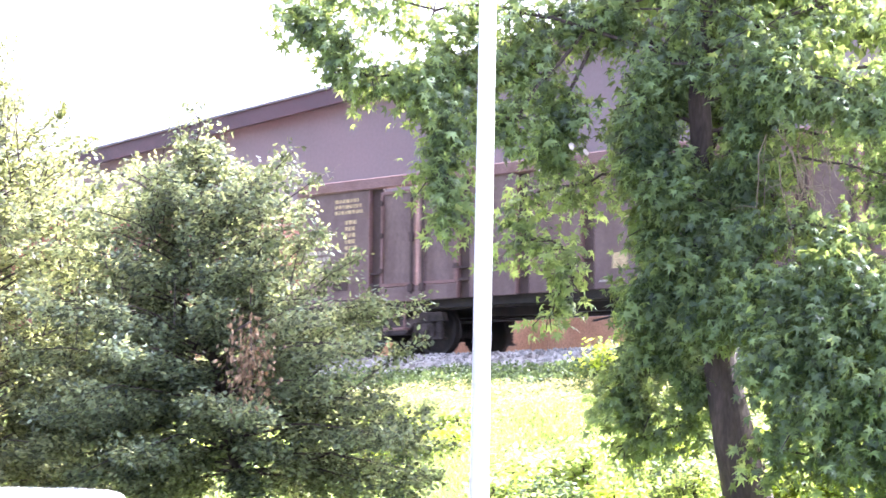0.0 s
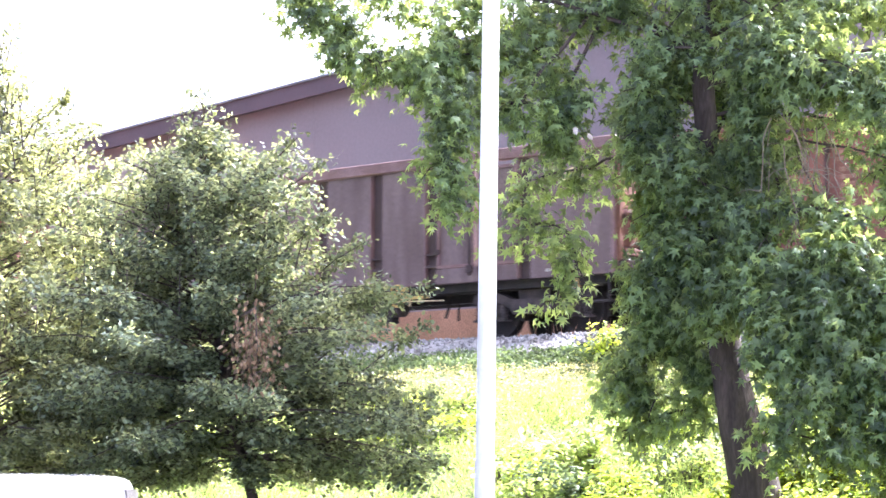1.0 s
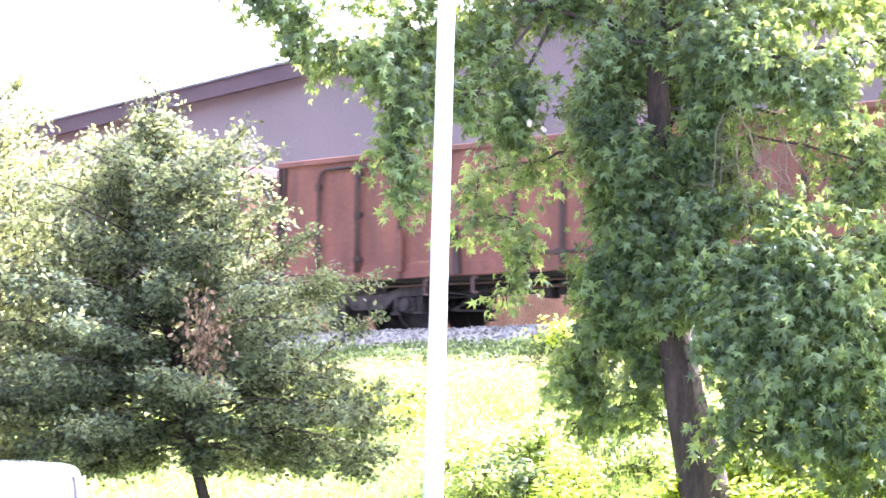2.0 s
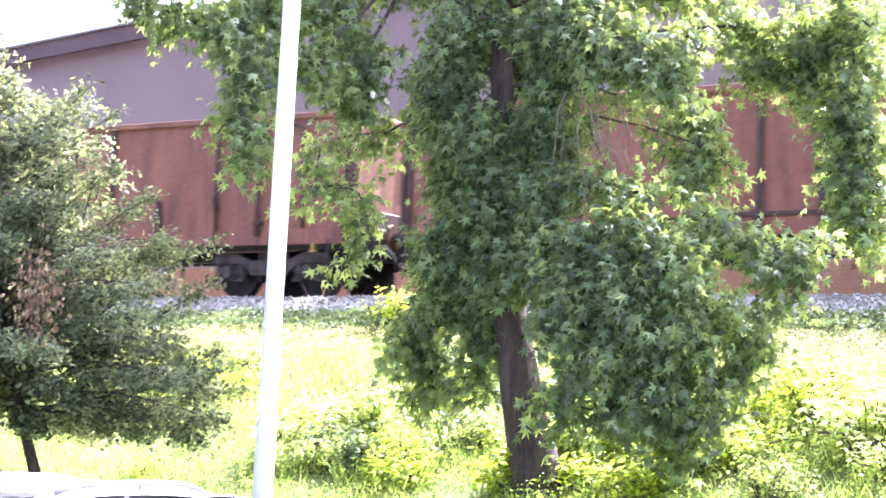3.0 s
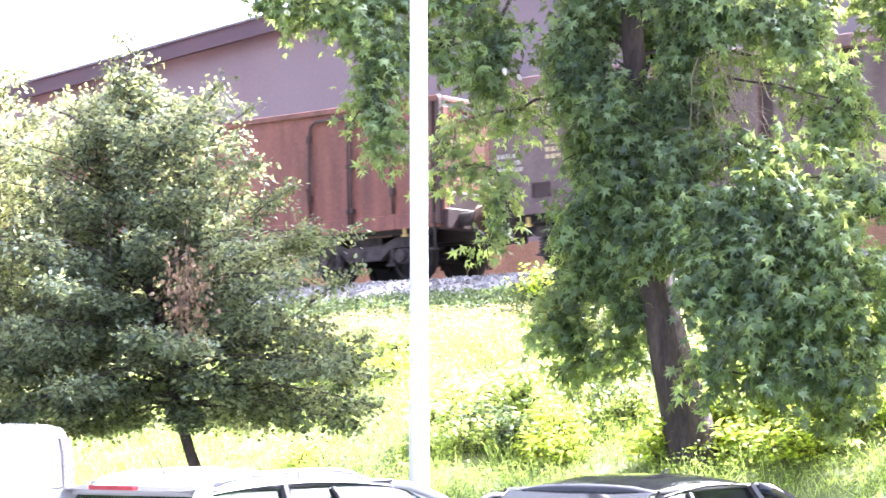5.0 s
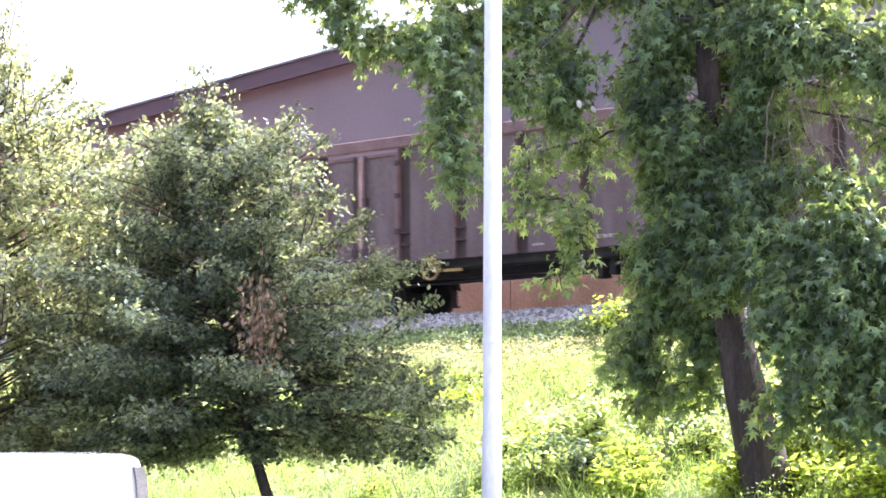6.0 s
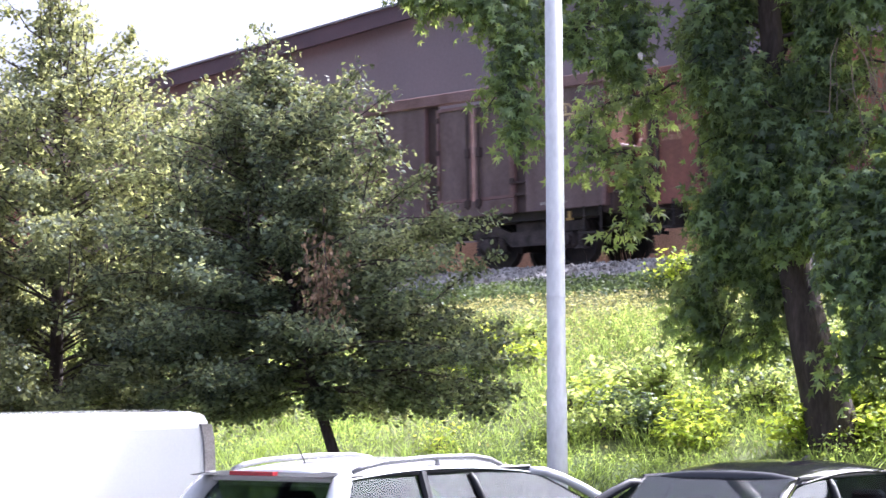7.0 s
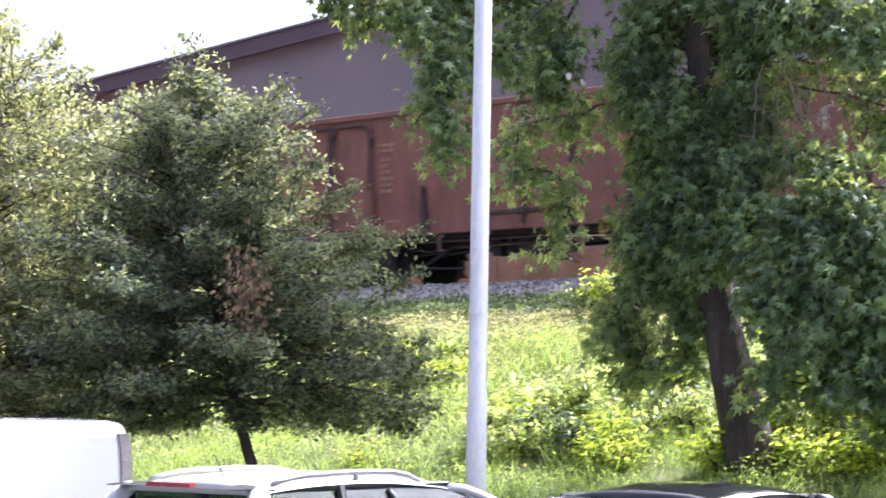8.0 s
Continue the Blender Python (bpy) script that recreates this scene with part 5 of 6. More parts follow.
def build_grass():
    rng = np.random.default_rng(3)
    # long grass on the lower bank, in tufts
    n = 155000
    tx, ty = rng.uniform(-33, -1, 9500), rng.uniform(-14.9, -6.5, 9500)
    who = rng.integers(0, 9500, n)
    x, y = tx[who] + rng.normal(scale=0.09, size=n), ty[who] + rng.normal(scale=0.09, size=n)
    z = np.array([ground_height(b) + bump(a, b) for a, b in zip(x, y)])
    tip = np.stack([rng.normal(scale=0.55, size=n), rng.normal(scale=0.55, size=n), np.ones(n)], -1)
    nor = rng.normal(size=(n, 3)) * np.array((1, 1, 0.2))
    tall = rng.uniform(0.1, 0.28, n) * (0.55 + 0.9 * rng.random(9500)[who] ** 1.5)
    ob = scatter("long_grass", np.stack([x, y, z - 0.02], -1), tip, nor, tall, BLADE, BLADE_F, M["blade"])
    ob.matrix_basis = LINE
    tagged(ob, "long sunlit green grass on the railway bank", "grass", kind="stuff")
    # low creeping plants on the upper bank
    n = 105000
    x = rng.uniform(-33, -1, n)
    y = -5.2 - np.abs(rng.normal(scale=2.4, size=n))
    keep = y > -12
    x, y = x[keep], y[keep]
    n = len(x)
    z = np.array([ground_height(b) + bump(a, b) for a, b in zip(x, y)]) + rng.uniform(0.0, 0.13, n)
    tip = rng.normal(size=(n, 3)) * np.array((1, 1, 0.35))
    nor = np.array((0, 0, 1.0)) + rng.normal(scale=0.45, size=(n, 3))
    ob = scatter("creeping_plants", np.stack([x, y, z], -1), tip, nor, rng.uniform(0.032, 0.066, n), DIAMOND, DIAMOND_F, M["cover"])
    ob.matrix_basis = LINE
    tagged(ob, "low yellow-green creeping plants below the ballast", "ground cover", kind="stuff")
    # weeds along the foot of the ballast; train's shadow put into their dark green
    n = 42000
    x, y = rng.uniform(-33, -2, n), -4.65 + rng.normal(scale=0.3, size=n)
    lush = np.array([noise.noise((a * 0.8, 3.0, 1.0)) for a in x])
    z = np.array([ground_height(b) + bump(a, b) for a, b in zip(x, y)]) + rng.random(n) * (0.14 + 0.1 * np.clip(lush, -0.6, 1))
    ob = scatter("ballast_weeds", np.stack([x, y, z], -1), rng.normal(size=(n, 3)) * np.array((1, 1, 0.6)), np.array((0, 0, 1.0)) + rng.normal(scale=0.7, size=(n, 3)), rng.uniform(0.045, 0.095, n), DIAMOND, DIAMOND_F, M["weed"])
    ob.matrix_basis = LINE
    tagged(ob, "green weeds at the ballast's foot, darkened for the train's shade", "weeds", kind="stuff")
    # leafy herbs among the grass
    n = 115000
    x, y = rng.uniform(-30, -2, n), rng.uniform(-14.9, -6.4, n)
    grow = np.array([noise.noise((a * 0.9, b * 0.9, 5.0)) for a, b in zip(x, y)])
    keep = grow > -0.25
    x, y, grow = x[keep], y[keep], grow[keep]
    n = len(x)
    z = np.array([ground_height(b) + bump(a, b) for a, b in zip(x, y)]) + rng.uniform(0.0, 0.12, n) + rng.random(n) * np.clip(grow + 0.2, 0, 1) * 0.3
    ob = scatter("low_herbs", np.stack([x, y, z], -1), rng.normal(size=(n, 3)) * np.array((1, 1, 0.5)), np.array((0, 0, 1.0)) + rng.normal(scale=0.5, size=(n, 3)), rng.uniform(0.026, 0.055, n), DIAMOND, DIAMOND_F, M["herb"])
    ob.matrix_basis = LINE
    tagged(ob, "bright green leafy herbs among the bank's grass", "herbs", kind="stuff")
    # dry stalks along the sleeper ends
    n = 900
    x, y = rng.uniform(-34, -4, n), rng.uniform(-2.7, -1.35, n)
    patch = np.array([noise.noise((a * 0.35, 7.0, 0)) for a in x]) > 0.08
    x, y = x[patch], y[patch]
    n = len(x)
    ob = scatter("dry_stalks", np.stack([x, y, np.full(n, -0.12)], -1), np.stack([rng.normal(scale=0.25, size=n), rng.normal(scale=0.25, size=n), np.ones(n)], -1), rng.normal(size=(n, 3)), rng.uniform(0.12, 0.32, n), BLADE, BLADE_F, M["brown_leaf"])
    ob.matrix_basis = LINE
    tagged(ob, "dry straw-coloured stalks growing through the ballast", "weeds", kind="stuff")


build_grass()


def build_shrub(x, y, r, h, n, size, seed, mat="shrub", label="leafy green shrub growing on the grassy bank"):
    rng, prng = np.random.default_rng(seed), random.Random(seed)
    b = bank_point(x, y)
    root = empty("shrub", LINE @ pose(*b), label, "shrub", "shrubs on the bank")
    bm = bmesh.new()
    P, T, N = [], [], []
    stems = max(6, int(14 * r / 0.5))
    for k in range(stems):
        a = prng.uniform(0, math.tau)
        q = prng.uniform(0.2, 1.0)
        e = Vector((math.cos(a) * r * q, math.sin(a) * r * q, h * prng.uniform(0.55, 1.0) * (1.1 - 0.5 * q)))
        pts = [Vector((math.cos(a) * 0.06, math.sin(a) * 0.06, -0.06)), e * 0.5 + Vector((0, 0, h * 0.18)), e]
        tube(bm, pts, [0.014, 0.009, 0.004], 5)
        m = n // stems
        t = rng.uniform(0.3, 1.05, m)
        c = np.outer(t, np.array(e)) + np.outer(np.sin(t * math.pi), np.array((0, 0, h * 0.15))) + rng.normal(scale=0.10, size=(m, 3))
        c[:, 2] = np.maximum(c[:, 2], 0.02)
        P.append(c)
        T.append(rng.normal(size=(m, 3)) * np.array((1, 1, 0.4)) + np.array((math.cos(a), math.sin(a), -0.2)) * 0.6)
        N.append(np.array((0, 0, 1.0)) + rng.normal(scale=0.5, size=(m, 3)))
    part("stem", bm, M["bark"], root)
    P, T, N = (np.concatenate(a) for a in (P, T, N))
    scatter("foliage", P, T, N, rng.uniform(size * 0.65, size * 1.3, len(P)), OVAL, OVAL_F, M[mat], root)


SHRUBS = [(-12.9, -10.3, 0.55, 0.62, 380, 0.13), (-17.3, -8.0, 0.5, 0.5, 300, 0.14), (-16.6, -7.7, 0.4, 0.4, 200, 0.13), (-12.45, -9.0, 0.45, 0.5, 260, 0.12), (-14.1, -9.8, 0.4, 0.34, 200, 0.13),
          (-16.4, -4.75, 0.42, 0.42, 300, 0.11), (-15.7, -4.7, 0.4, 0.5, 300, 0.11), (-12.9, -8.6, 0.5, 0.5, 260, 0.12), (-9.3, -9.9, 0.7, 0.8, 520, 0.12), (-7.9, -9.4, 0.7, 0.85, 520, 0.12)]
SHRUBS += [(-9.9, -10.5, 0.6, 0.7, 420, 0.12), (-8.6, -10.8, 0.7, 0.8, 480, 0.12), (-7.0, -10.2, 0.7, 0.9, 480, 0.12), (-8.4, -8.3, 0.6, 0.6, 380, 0.12), (-10.4, -8.9, 0.5, 0.5, 300, 0.11),
           (-6.6, -8.4, 0.6, 0.7, 380, 0.12), (-13.6, -10.9, 0.4, 0.4, 200, 0.12), (-12.0, -10.9, 0.45, 0.4, 220, 0.12), (-18.4, -7.5, 0.4, 0.35, 180, 0.12), (-20.3, -6.9, 0.45, 0.4, 220, 0.12)]
prng = random.Random(77)
while len(SHRUBS) < 62:
    x, y = prng.uniform(-11.5, -4.5), prng.uniform(-11.8, -6.8)
    if prng.random() < 0.3:
        x, y = prng.uniform(-21, -11), prng.uniform(-11.8, -8.0)
    r = prng.uniform(0.22, 0.5)
    SHRUBS.append((x, y, r, r * prng.uniform(0.8, 1.25), int(900 * r), prng.uniform(0.07, 0.1)))
for i, s in enumerate(SHRUBS):
    build_shrub(*s[:4], int(s[4] * 1.6), s[5] * 0.68, seed=100 + i, mat="bramble" if i % 4 == 1 else "shrub", label="bright yellow-green bramble growing on the grassy bank" if i % 4 == 1 else "leafy green shrub growing on the grassy bank")


# broad-leaved brambles: lit yellow tops over dark hearts
BRAMBLES = [(-16.64, -8.75, 0.5, 0.5, 0.15), (-16.2, -8.6, 0.45, 0.45, 0.15), (-17.3, -8.5, 0.4, 0.35, 0.12), (-13.61, -10.4, 0.4, 0.4, 0.13), (-11.9, -11.4, 0.45, 0.4, 0.14), (-12.28, -9.3, 0.45, 0.5, 0.13),
            (-9.76, -10.5, 0.6, 0.6, 0.14), (-8.8, -11.3, 0.55, 0.6, 0.14), (-9.5, -11.3, 0.5, 0.5, 0.14), (-9.9, -9.8, 0.5, 0.55, 0.13), (-8.2, -10.4, 0.6, 0.7, 0.13), (-7.2, -9.6, 0.6, 0.7, 0.13), (-10.3, -11.4, 0.5, 0.6, 0.14), (-9.1, -10.6, 0.55, 0.7, 0.14), (-10.2, -10.6, 0.45, 0.6, 0.14), (-8.5, -9.6, 0.5, 0.6, 0.14)]
for i, (x, y, r, h, size) in enumerate(BRAMBLES):
    build_shrub(x, y, r * 0.85, h * 0.65, int(1900 * r), size * 0.48, seed=300 + i, mat="bramble", label="bright yellow-green bramble with broad leaves on the bank")
# dark shrubs added to stand for the shade inside the brambles
for i, (x, y) in enumerate(((-12.33, -11.25), (-16.5, -9.0), (-11.8, -9.95), (-12.9, -11.0), (-8.9, -10.9))):
    build_shrub(x, y, 0.26, 0.34, 600, 0.07, seed=340 + i, mat="weed", label="dense shrub in dark green, for a bramble's shaded heart")


# ---- parked cars, nose towards the bank ----
def pane(name, corners, thick, mat, parent, label=""):
    """A flat pane or panel of four corners with thickness."""
    c = [Vector(p) for p in corners]
    nrm = (c[1] - c[0]).cross(c[3] - c[0]).normalized() * thick
    bm = bmesh.new()
    a = [bm.verts.new(p) for p in c]
    b = [bm.verts.new(p - nrm) for p in c]
    bm.faces.new(a), bm.faces.new(b[::-1])
    for k in range(4):
        bm.faces.new((a[k], b[k], b[(k + 1) % 4], a[(k + 1) % 4]))
    ob = part(name, bm, M[mat], parent, label)
    if mat == "glass":
        ob.visible_shadow = False
    return ob


def loft(rings, closed_ends=True):
    bm = bmesh.new()
    vs = [[bm.verts.new(p) for p in r] for r in rings]
    for a, b in zip(vs, vs[1:]):
        for k in range(len(a)):
            bm.faces.new((a[k], a[(k + 1) % len(a)], b[(k + 1) % len(a)], b[k]))
    if closed_ends:
        bm.faces.new(vs[0]), bm.faces.new(vs[-1][::-1])
    return bm


def body_ring(x, w, z0, z1):
    """Cross-section of the lower body at x: rounded sill, bulged side, shoulder."""
    half = [(0.0, z0), (w * 0.86, z0), (w * 0.97, z0 + 0.12), (w, z0 + 0.42 * (z1 - z0)), (w * 0.985, z0 + 0.72 * (z1 - z0)), (w * 0.93, z1 - 0.03), (w * 0.88, z1), (0.0, z1 + 0.015)]
    return [(x, y, z) for y, z in half] + [(x, -y, z) for y, z in half[-2:0:-1]]


def build_car(label, paint, m, L, roof, estate, group="parked cars"):
    """Lower body, pillars, roof shell and panes. x runs from the rear bumper forwards."""
    car = empty("car", m, label, "car", group)
    W = 0.89
    zb = roof - 0.52
    st = [(0.0, 0.70, 0.42, 0.72), (0.06, 0.80, 0.3, zb - 0.08), (0.25, 0.86, 0.24, zb - 0.01), (0.9, W, 0.2, zb), (L * 0.5, W, 0.2, zb - 0.02), (L - 1.35, W, 0.2, zb - 0.04), (L - 0.9, 0.87, 0.22, zb - 0.10), (L - 0.35, 0.83, 0.25, zb - 0.22), (L - 0.08, 0.74, 0.3, zb - 0.34), (L, 0.62, 0.4, 0.55)]
    body = part("body", loft([body_ring(*s) for s in st]), M[paint], car, smooth=True)
    x0, x1 = (0.12, 0.42) if estate else (0.55, 1.35)       # rear pane: foot and head
    x3, x2 = (L - 1.5, L - 2.4) if estate else (L - 1.25, L - 2.05)                              # windscreen: foot and head
    wb, wr = 0.80, 0.585
    zt = roof - 0.06
    ez = zb + 0.01
    # roof shell, crowned in both ways
    bm = bmesh.new()
    nx, ny = 12, 10
    xa, xb = x1 - (0.06 if estate else 0.0), x2
    tops, lows = [], []
    for i in range(nx + 1):
        t = i / nx
        x = xa + (xb - xa) * t
        drop = 0.055 * (2 * t - 0.95) ** 2
        tops.append([bm.verts.new((x, (2 * j / ny - 1) * (wr + 0.03), roof - drop - 0.055 * (2 * j / ny - 1) ** 4 - 0.012 * (2 * j / ny - 1) ** 2)) for j in range(ny + 1)])
        lows.append([bm.verts.new((x, (2 * j / ny - 1) * (wr + 0.03), zt - drop - 0.012)) for j in range(ny + 1)])
    for i in range(nx):
        for j in range(ny):
            bm.faces.new((tops[i][j], tops[i + 1][j], tops[i + 1][j + 1], tops[i][j + 1]))
            bm.faces.new((lows[i][j + 1], lows[i + 1][j + 1], lows[i + 1][j], lows[i][j]))
        for j in (0, ny):
            bm.faces.new((tops[i][j], lows[i][j], lows[i + 1][j], tops[i + 1][j]))
    for i in (0, nx):
        for j in range(ny):
            bm.faces.new((tops[i][j], tops[i][j + 1], lows[i][j + 1], lows[i][j]))
    part("roof", bm, M[paint], car, smooth=True)
    zh = zt - 0.03
    for s in (-1, 1):
        for name, a, b, r, mat in (("front_pillar", (x3, s * wb, ez), (x2, s * wr, zh), 0.04, paint), ("centre_pillar", ((x1 + x2) / 2 + 0.35, s * wb, ez), ((x1 + x2) / 2 + 0.28, s * (wr + 0.01), zh), 0.035, "black_trim"),
                                   ("rear_pillar", (x0 + 0.03, s * wb * 0.93, ez), (x1, s * wr, zh), 0.085 if estate else 0.06, paint)):
            bm = bmesh.new()
            a, b = Vector(a), Vector(b)
            bow = 0.0 if name == "centre_pillar" else 0.055
            tube(bm, [a.lerp(b, k / 6) + Vector((0, 0, bow * math.sin(math.pi * k / 6) - (0.03 if k == 6 else 0.0))) for k in range(7)], [r * (1 - 0.04 * k) for k in range(7)], 8)
            part(name, bm, M[mat], car, smooth=True)
        if estate:
            part("quarter_pillar", rods(((x0 + 0.95, s * wb, ez), (x1 + 0.72, s * (wr + 0.01), zh), 0.035), sides=8), M["black_trim"], car)
        else:
            part("quarter_pillar", rods(((x0 + 0.75, s * wb, ez), (x1 + 0.12, s * (wr + 0.01), zh), 0.05, 0.04), sides=8), M[paint], car)
        part("window_trim", rods(((x0 + 0.1, s * (wb + 0.005), ez), (x3, s * (wb + 0.005), ez), 0.016), ((x1, s * (wr + 0.012), zh), (x2, s * (wr + 0.012), zh), 0.014), sides=6), M["black_trim"], car)
        mid0, mid1 = (x1 + x2) / 2 + 0.35, (x1 + x2) / 2 + 0.28
        q0, q1 = (x0 + 0.95, x1 + 0.72) if estate else (x0 + 0.75, x1 + 0.12)
        for a0, b0, a1, b1 in ((x0 + 0.1, q0, x1 + 0.03, q1), (q0, mid0, q1, mid1), (mid0, x3 - 0.06, mid1, x2 - 0.02)):
            c = [(a0, s * wb, ez), (b0, s * wb, ez), (b1, s * wr, zh), (a1, s * wr, zh)]
            pane("side_window", c if s < 0 else c[::-1], 0.004, "glass", car)
        part("wing_mirror", boxes((x3 - 0.35, x3 - 0.2, *sorted((s * 0.88, s * 1.04)), ez + 0.02, ez + 0.15), bevel=0.03), M[paint], car)
        part("tail_lamp", boxes((0.05, 0.22, *sorted((s * 0.62, s * 0.83)), 0.72, 0.98 if estate else 0.9), bevel=0.02), M["lamp_red"], car, "red tail lamp")
        part("headlamp", boxes((L - 0.4, L - 0.12, *sorted((s * 0.52, s * 0.76)), 0.6, 0.72), bevel=0.03), M["lamp_clear"], car)
        for x in (0.85, L - 0.9):
            bm = bmesh.new()
            lathe(bm, [(0.2, s * 0.72), (0.3, s * 0.72), (0.32, s * 0.75), (0.32, s * 0.86), (0.3, s * 0.89), (0.2, s * 0.885)], 0, 24)
            wheel = part("wheel", bm, M["tyre"], car, at=pose(x, 0, 0.32))
            bm = bmesh.new()
            lathe(bm, [(0.05, s * 0.8), (0.2, s * 0.8), (0.205, s * 0.89), (0.19, s * 0.893), (0.17, s * 0.85), (0.05, s * 0.86)], 0, 20)
            part("rim", bm, M["alloy"], wheel, at=pose(0, 0, 0))
    pane("rear_window", [(x0, wb * 0.86, ez), (x0, -wb * 0.86, ez), (x1, -wr * 0.95, zh), (x1, wr * 0.95, zh)], 0.004, "glass", car)
    pane("windscreen", [(x3, -wb * 0.94, ez), (x3, wb * 0.94, ez), (x2, wr * 0.97, zh), (x2, -wr * 0.97, zh)], 0.004, "glass", car)
    part("cabin", boxes((x0 + 0.12, x3 - 0.04, -0.775, 0.775, 0.5, zb + 0.035), bevel=0.01), M["cabin"], car)
    for x in (x2 - 0.3, x2 - 1.25):
        for y in (-0.36, 0.36):
            seat = part("seat", boxes((x - 0.1, x + 0.06, y - 0.24, y + 0.24, 0.6, zb + 0.1), bevel=0.04), M["cabin"], car)
            part("headrest", boxes((x - 0.08, x + 0.03, y - 0.12, y + 0.12, zb + 0.14, zb + 0.3), (x - 0.035, x - 0.015, y - 0.05, y + 0.05, zb + 0.08, zb + 0.16), bevel=0.03), M["cabin"], seat)
    part("rear_bumper", boxes((-0.05, 0.2, -0.8, 0.8, 0.34, 0.6), bevel=0.06), M[paint], car)
    if estate:
        bm = loft([[(x1 - 0.22, y, zt - 0.02 + 0.0), (x1 + 0.02, y, zt - 0.03), (x1 + 0.02, y, roof - 0.055 - 0.05 * abs(y) ** 3), (x1 - 0.2, y, roof - 0.075 - 0.05 * abs(y) ** 3)] for y in (-0.6, -0.4, 0, 0.4, 0.6)])
        sp = part("spoiler", bm, M["black_trim"], car, "dark rear spoiler")
        part("brake_lamp", boxes((x1 - 0.235, x1 - 0.19, -0.2, 0.2, zt - 0.018, zt + 0.008)), M["lamp_red"], sp, "red high brake lamp")
        for s in (-1, 1):
            bm = bmesh.new()
            y = s * 0.56
            tube(bm, [(x1 + 0.12, y, roof - 0.06), (x1 + 0.22, y, roof - 0.035), (x1 + 0.4, y, roof - 0.012), (x1 + 0.75, y, roof + 0.0), (x2 - 0.9, y, roof + 0.003), (x2 - 0.55, y, roof - 0.005), (x2 - 0.38, y, roof - 0.03), (x2 - 0.26, y, roof - 0.07)], [0.016, 0.019, 0.02, 0.02, 0.02, 0.02, 0.019, 0.016], 10)
            rod(bm, ((x1 + x2) / 2, y, roof - 0.05), ((x1 + x2) / 2, y, roof + 0.0), 0.018)
            part("roof_rail", bm, M["gutter"], car, "pale silver roof rail", smooth=True)
        part("antenna", rods(((x1 + 0.25, 0, roof - 0.02), (x1 + 0.17, 0, roof + 0.12), 0.006, 0.003), sides=6), M["black_trim"], car)
    else:
        bm = bmesh.new()
        prism(bm, [(x1 + 0.18, roof - 0.05), (x1 + 0.32, roof - 0.03), (x1 + 0.2, roof + 0.018), (x1 + 0.18, roof + 0.018)], -0.012, 0.012)
        part("antenna", bm, M[paint], car, "small fin antenna")
    return car


def car_at(u, n, z=0.1):
    """A parked car whose rear stands n metres out and u metres along the line."""
    m = LINE @ pose(u, n - OFF, z - RAIL_Z, 0, 0, 90)
    return m


def out_at(u, n, z=0.1):
    """The same, but backed in: the rear stands towards the bank."""
    return LINE @ pose(u, n - OFF, z - RAIL_Z, 0, 0, -90)


build_car("silver-white estate car with roof rails and dark spoiler", "car_white", car_at(-9.27, 8.45), 4.65, 1.47, True)
build_car("dark grey saloon car parked nose out, glossy curved roof", "car_dark", out_at(-7.2, 13.48), 4.7, 1.41, False)
build_car("blue car parked nose out with a sunlit windscreen", "car_blue", out_at(-4.17, 12.8), 4.4, 1.46, False)


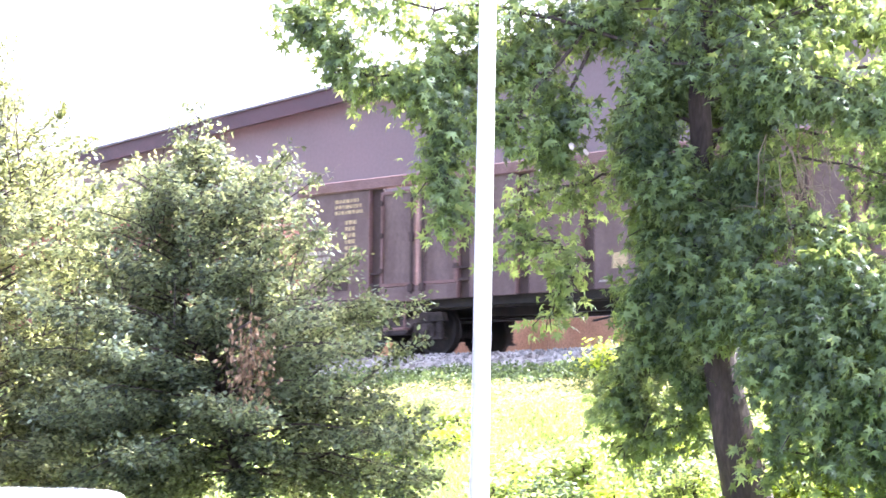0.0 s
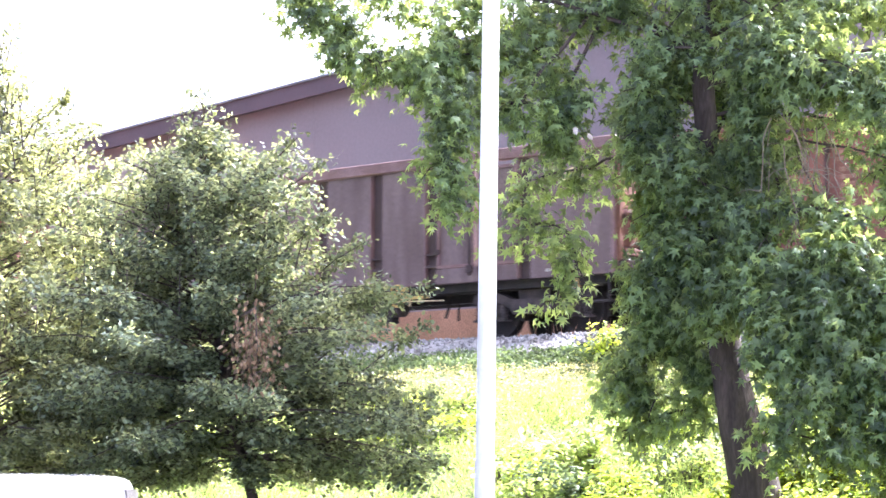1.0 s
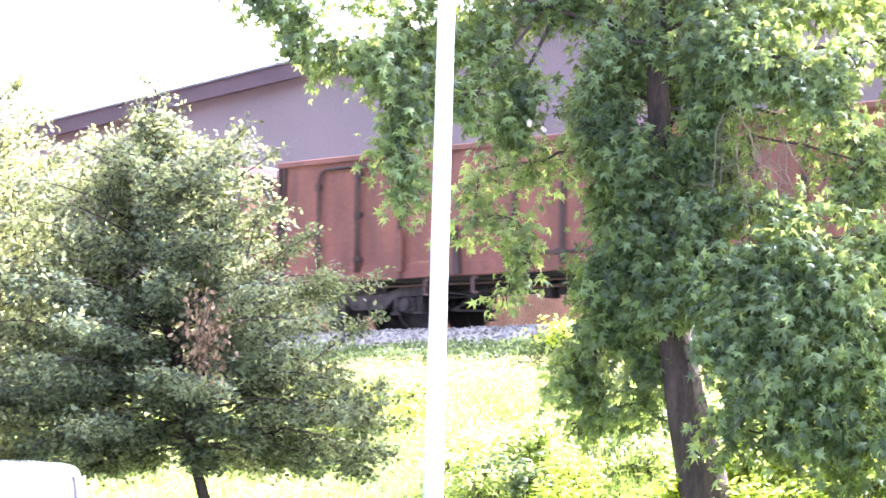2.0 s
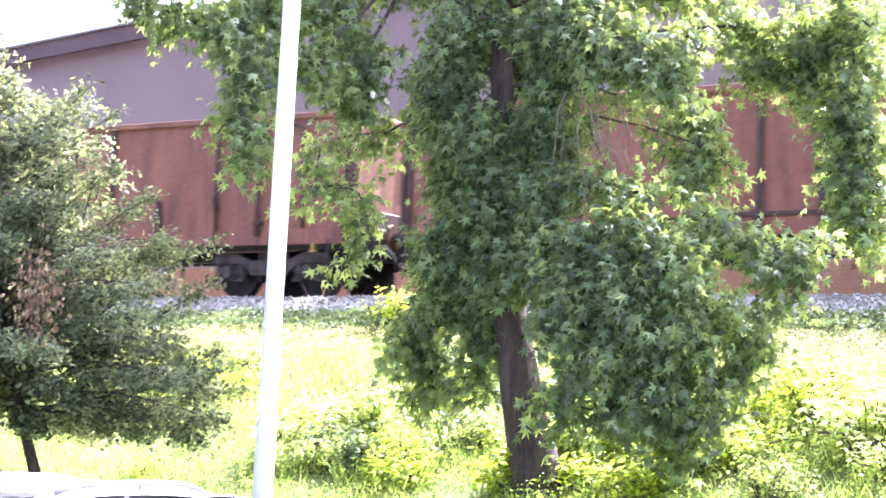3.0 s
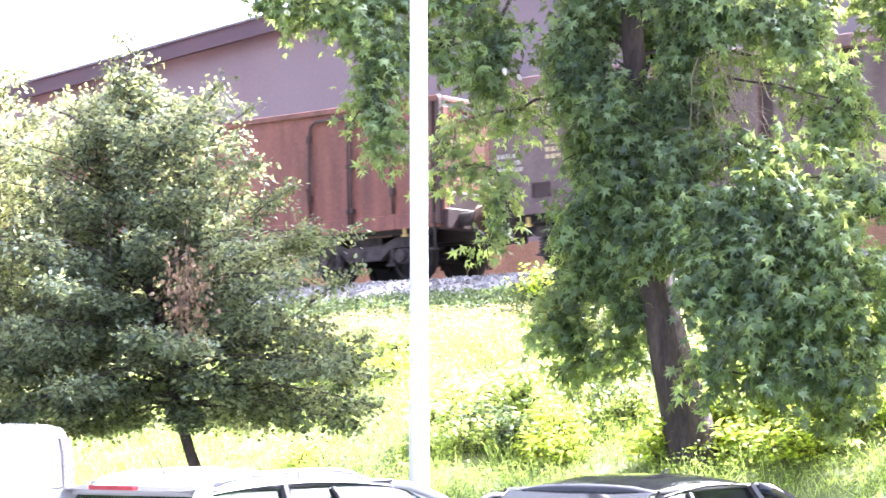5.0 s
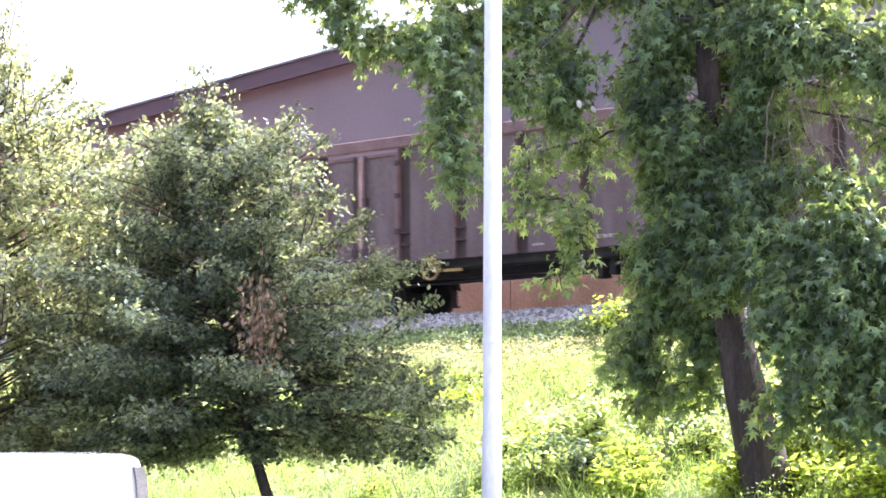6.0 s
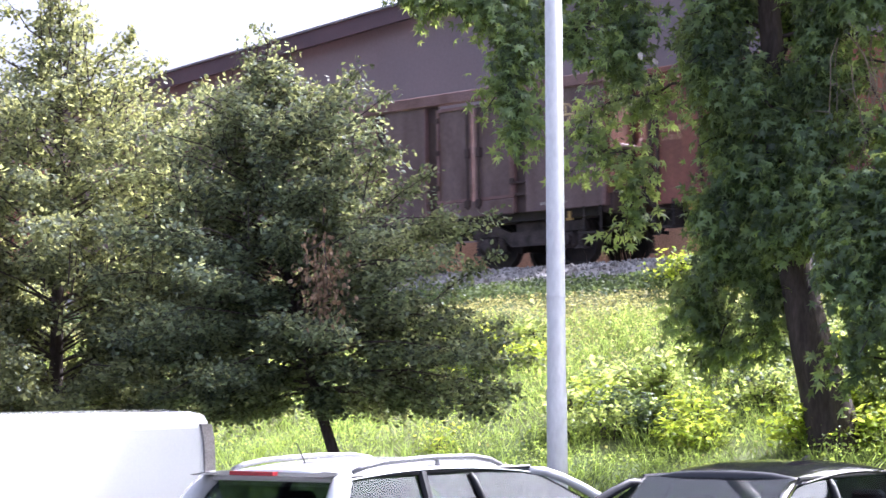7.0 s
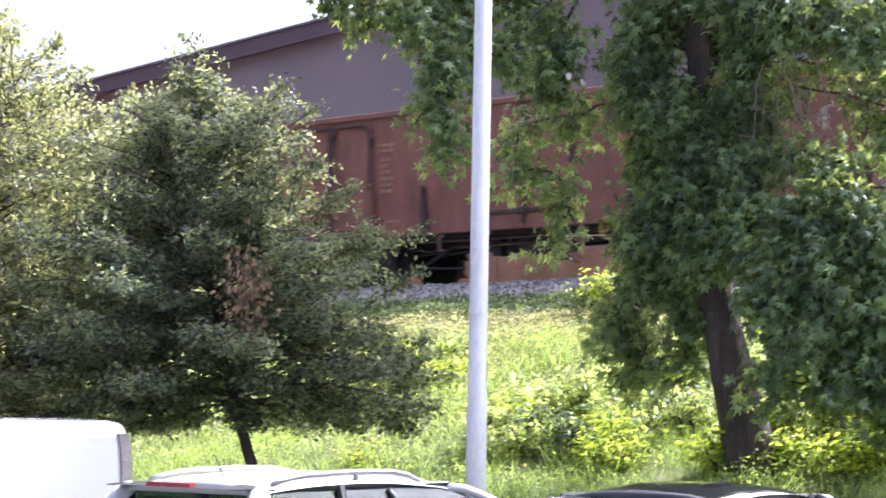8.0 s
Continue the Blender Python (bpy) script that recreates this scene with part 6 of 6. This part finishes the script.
def build_van():
    m = out_at(-13.12, 11.0)
    van = empty("van", m, "white panel van with rounded roof and high tail lamps", "van", "parked cars")
    L, H, W = 4.4, 1.78, 0.88

    def ring(x, w, z0, z1, r):
        pts = [(w * 0.96, z0), (w, z0 + 0.25), (w, z0 + 0.6 * (z1 - z0)), (w * 0.985, z1 - r)]
        pts += [(w * 0.985 - r * (1 - math.cos(a)), z1 - r + r * math.sin(a)) for a in (0.5, 1.0, 1.35)] + [(w * 0.5, z1 + 0.012)]
        return [(x, y, z) for y, z in pts] + [(x, -y, z) for y, z in pts[::-1]]
    rings = [ring(0.0, W * 0.93, 0.32, H - 0.06, 0.10), ring(0.04, W * 0.985, 0.26, H - 0.02, 0.13), ring(0.16, W, 0.22, H, 0.14), ring(2.4, W, 0.2, H, 0.14), ring(2.9, W, 0.2, H - 0.05, 0.14), ring(3.55, W, 0.2, 1.12, 0.1), ring(4.15, W * 0.95, 0.22, 0.98, 0.1), ring(L, W * 0.8, 0.32, 0.72, 0.08)]
    part("body", loft(rings), M["car_white"], van, smooth=False)
    for s in (-1, 1):
        bm = loft([[(x, s * (W * 0.93 - 0.0), z), (x, s * (W * 0.985 + 0.012), z), (x + 0.12, s * (W * 1.0 + 0.008), z), (x + 0.12, s * (W * 0.9), z)] for x, z in ((-0.012, 1.2), (-0.008, 1.4), (0.0, 1.55), (0.03, 1.67))])
        part("tail_lamp", bm, M["lamp_smoke"], van, "smoky grey high tail lamp")
        for x in (0.8, L - 0.85):
            bm = bmesh.new()
            lathe(bm, [(0.2, s * 0.7), (0.3, s * 0.7), (0.32, s * 0.73), (0.32, s * 0.85), (0.3, s * 0.885), (0.2, s * 0.88)], 0, 24)
            wheel = part("wheel", bm, M["tyre"], van, at=pose(x, 0, 0.32))
            bm = bmesh.new()
            lathe(bm, [(0.05, s * 0.8), (0.2, s * 0.8), (0.205, s * 0.888), (0.17, s * 0.85), (0.05, s * 0.86)], 0, 20)
            part("rim", bm, M["alloy"], wheel)
        part("wing_mirror", boxes((3.3, 3.42, *sorted((s * 0.9, s * 1.08)), 1.1, 1.32), bevel=0.03), M["black_trim"], van)
        c = [(2.75, s * (W + 0.004), 1.1), (3.45, s * (W + 0.004), 1.1), (3.0, s * (W - 0.02), 1.62), (2.75, s * (W - 0.01), 1.66)]
        pane("side_window", c if s < 0 else c[::-1], 0.006, "dark_glass", van)
    part("rear_door_seam", boxes((-0.006, 0.0, -0.006, 0.006, 0.4, 1.7)), M["black_trim"], van)
    part("door_handle", boxes((-0.03, 0.0, 0.05, 0.2, 0.98, 1.02), bevel=0.008), M["black_trim"], van)
    part("rear_bumper", boxes((-0.08, 0.1, -0.8, 0.8, 0.3, 0.5), bevel=0.04), M["black_trim"], van)
    pane("windscreen", [(3.52, -0.74, 1.15), (3.52, 0.74, 1.15), (2.97, 0.7, 1.73), (2.97, -0.7, 1.73)], 0.006, "dark_glass", van)


build_van()


# ---- what moves: the wagons along the line, and their wheels ----
def motions():
    for w, x in WAGONS:
        walk(w, [(t, LINE @ pose(x - SPEED * t, 0, 0)) for t in (0, 2, 4, 6, 8)])
    turn = math.degrees(SPEED / 0.46)
    for w, wx in WHEELS:
        walk(w, [(k / 15, pose(wx, 0, 0.46, 0, -turn * k / 15, 0)) for k in range(121)])


motions()
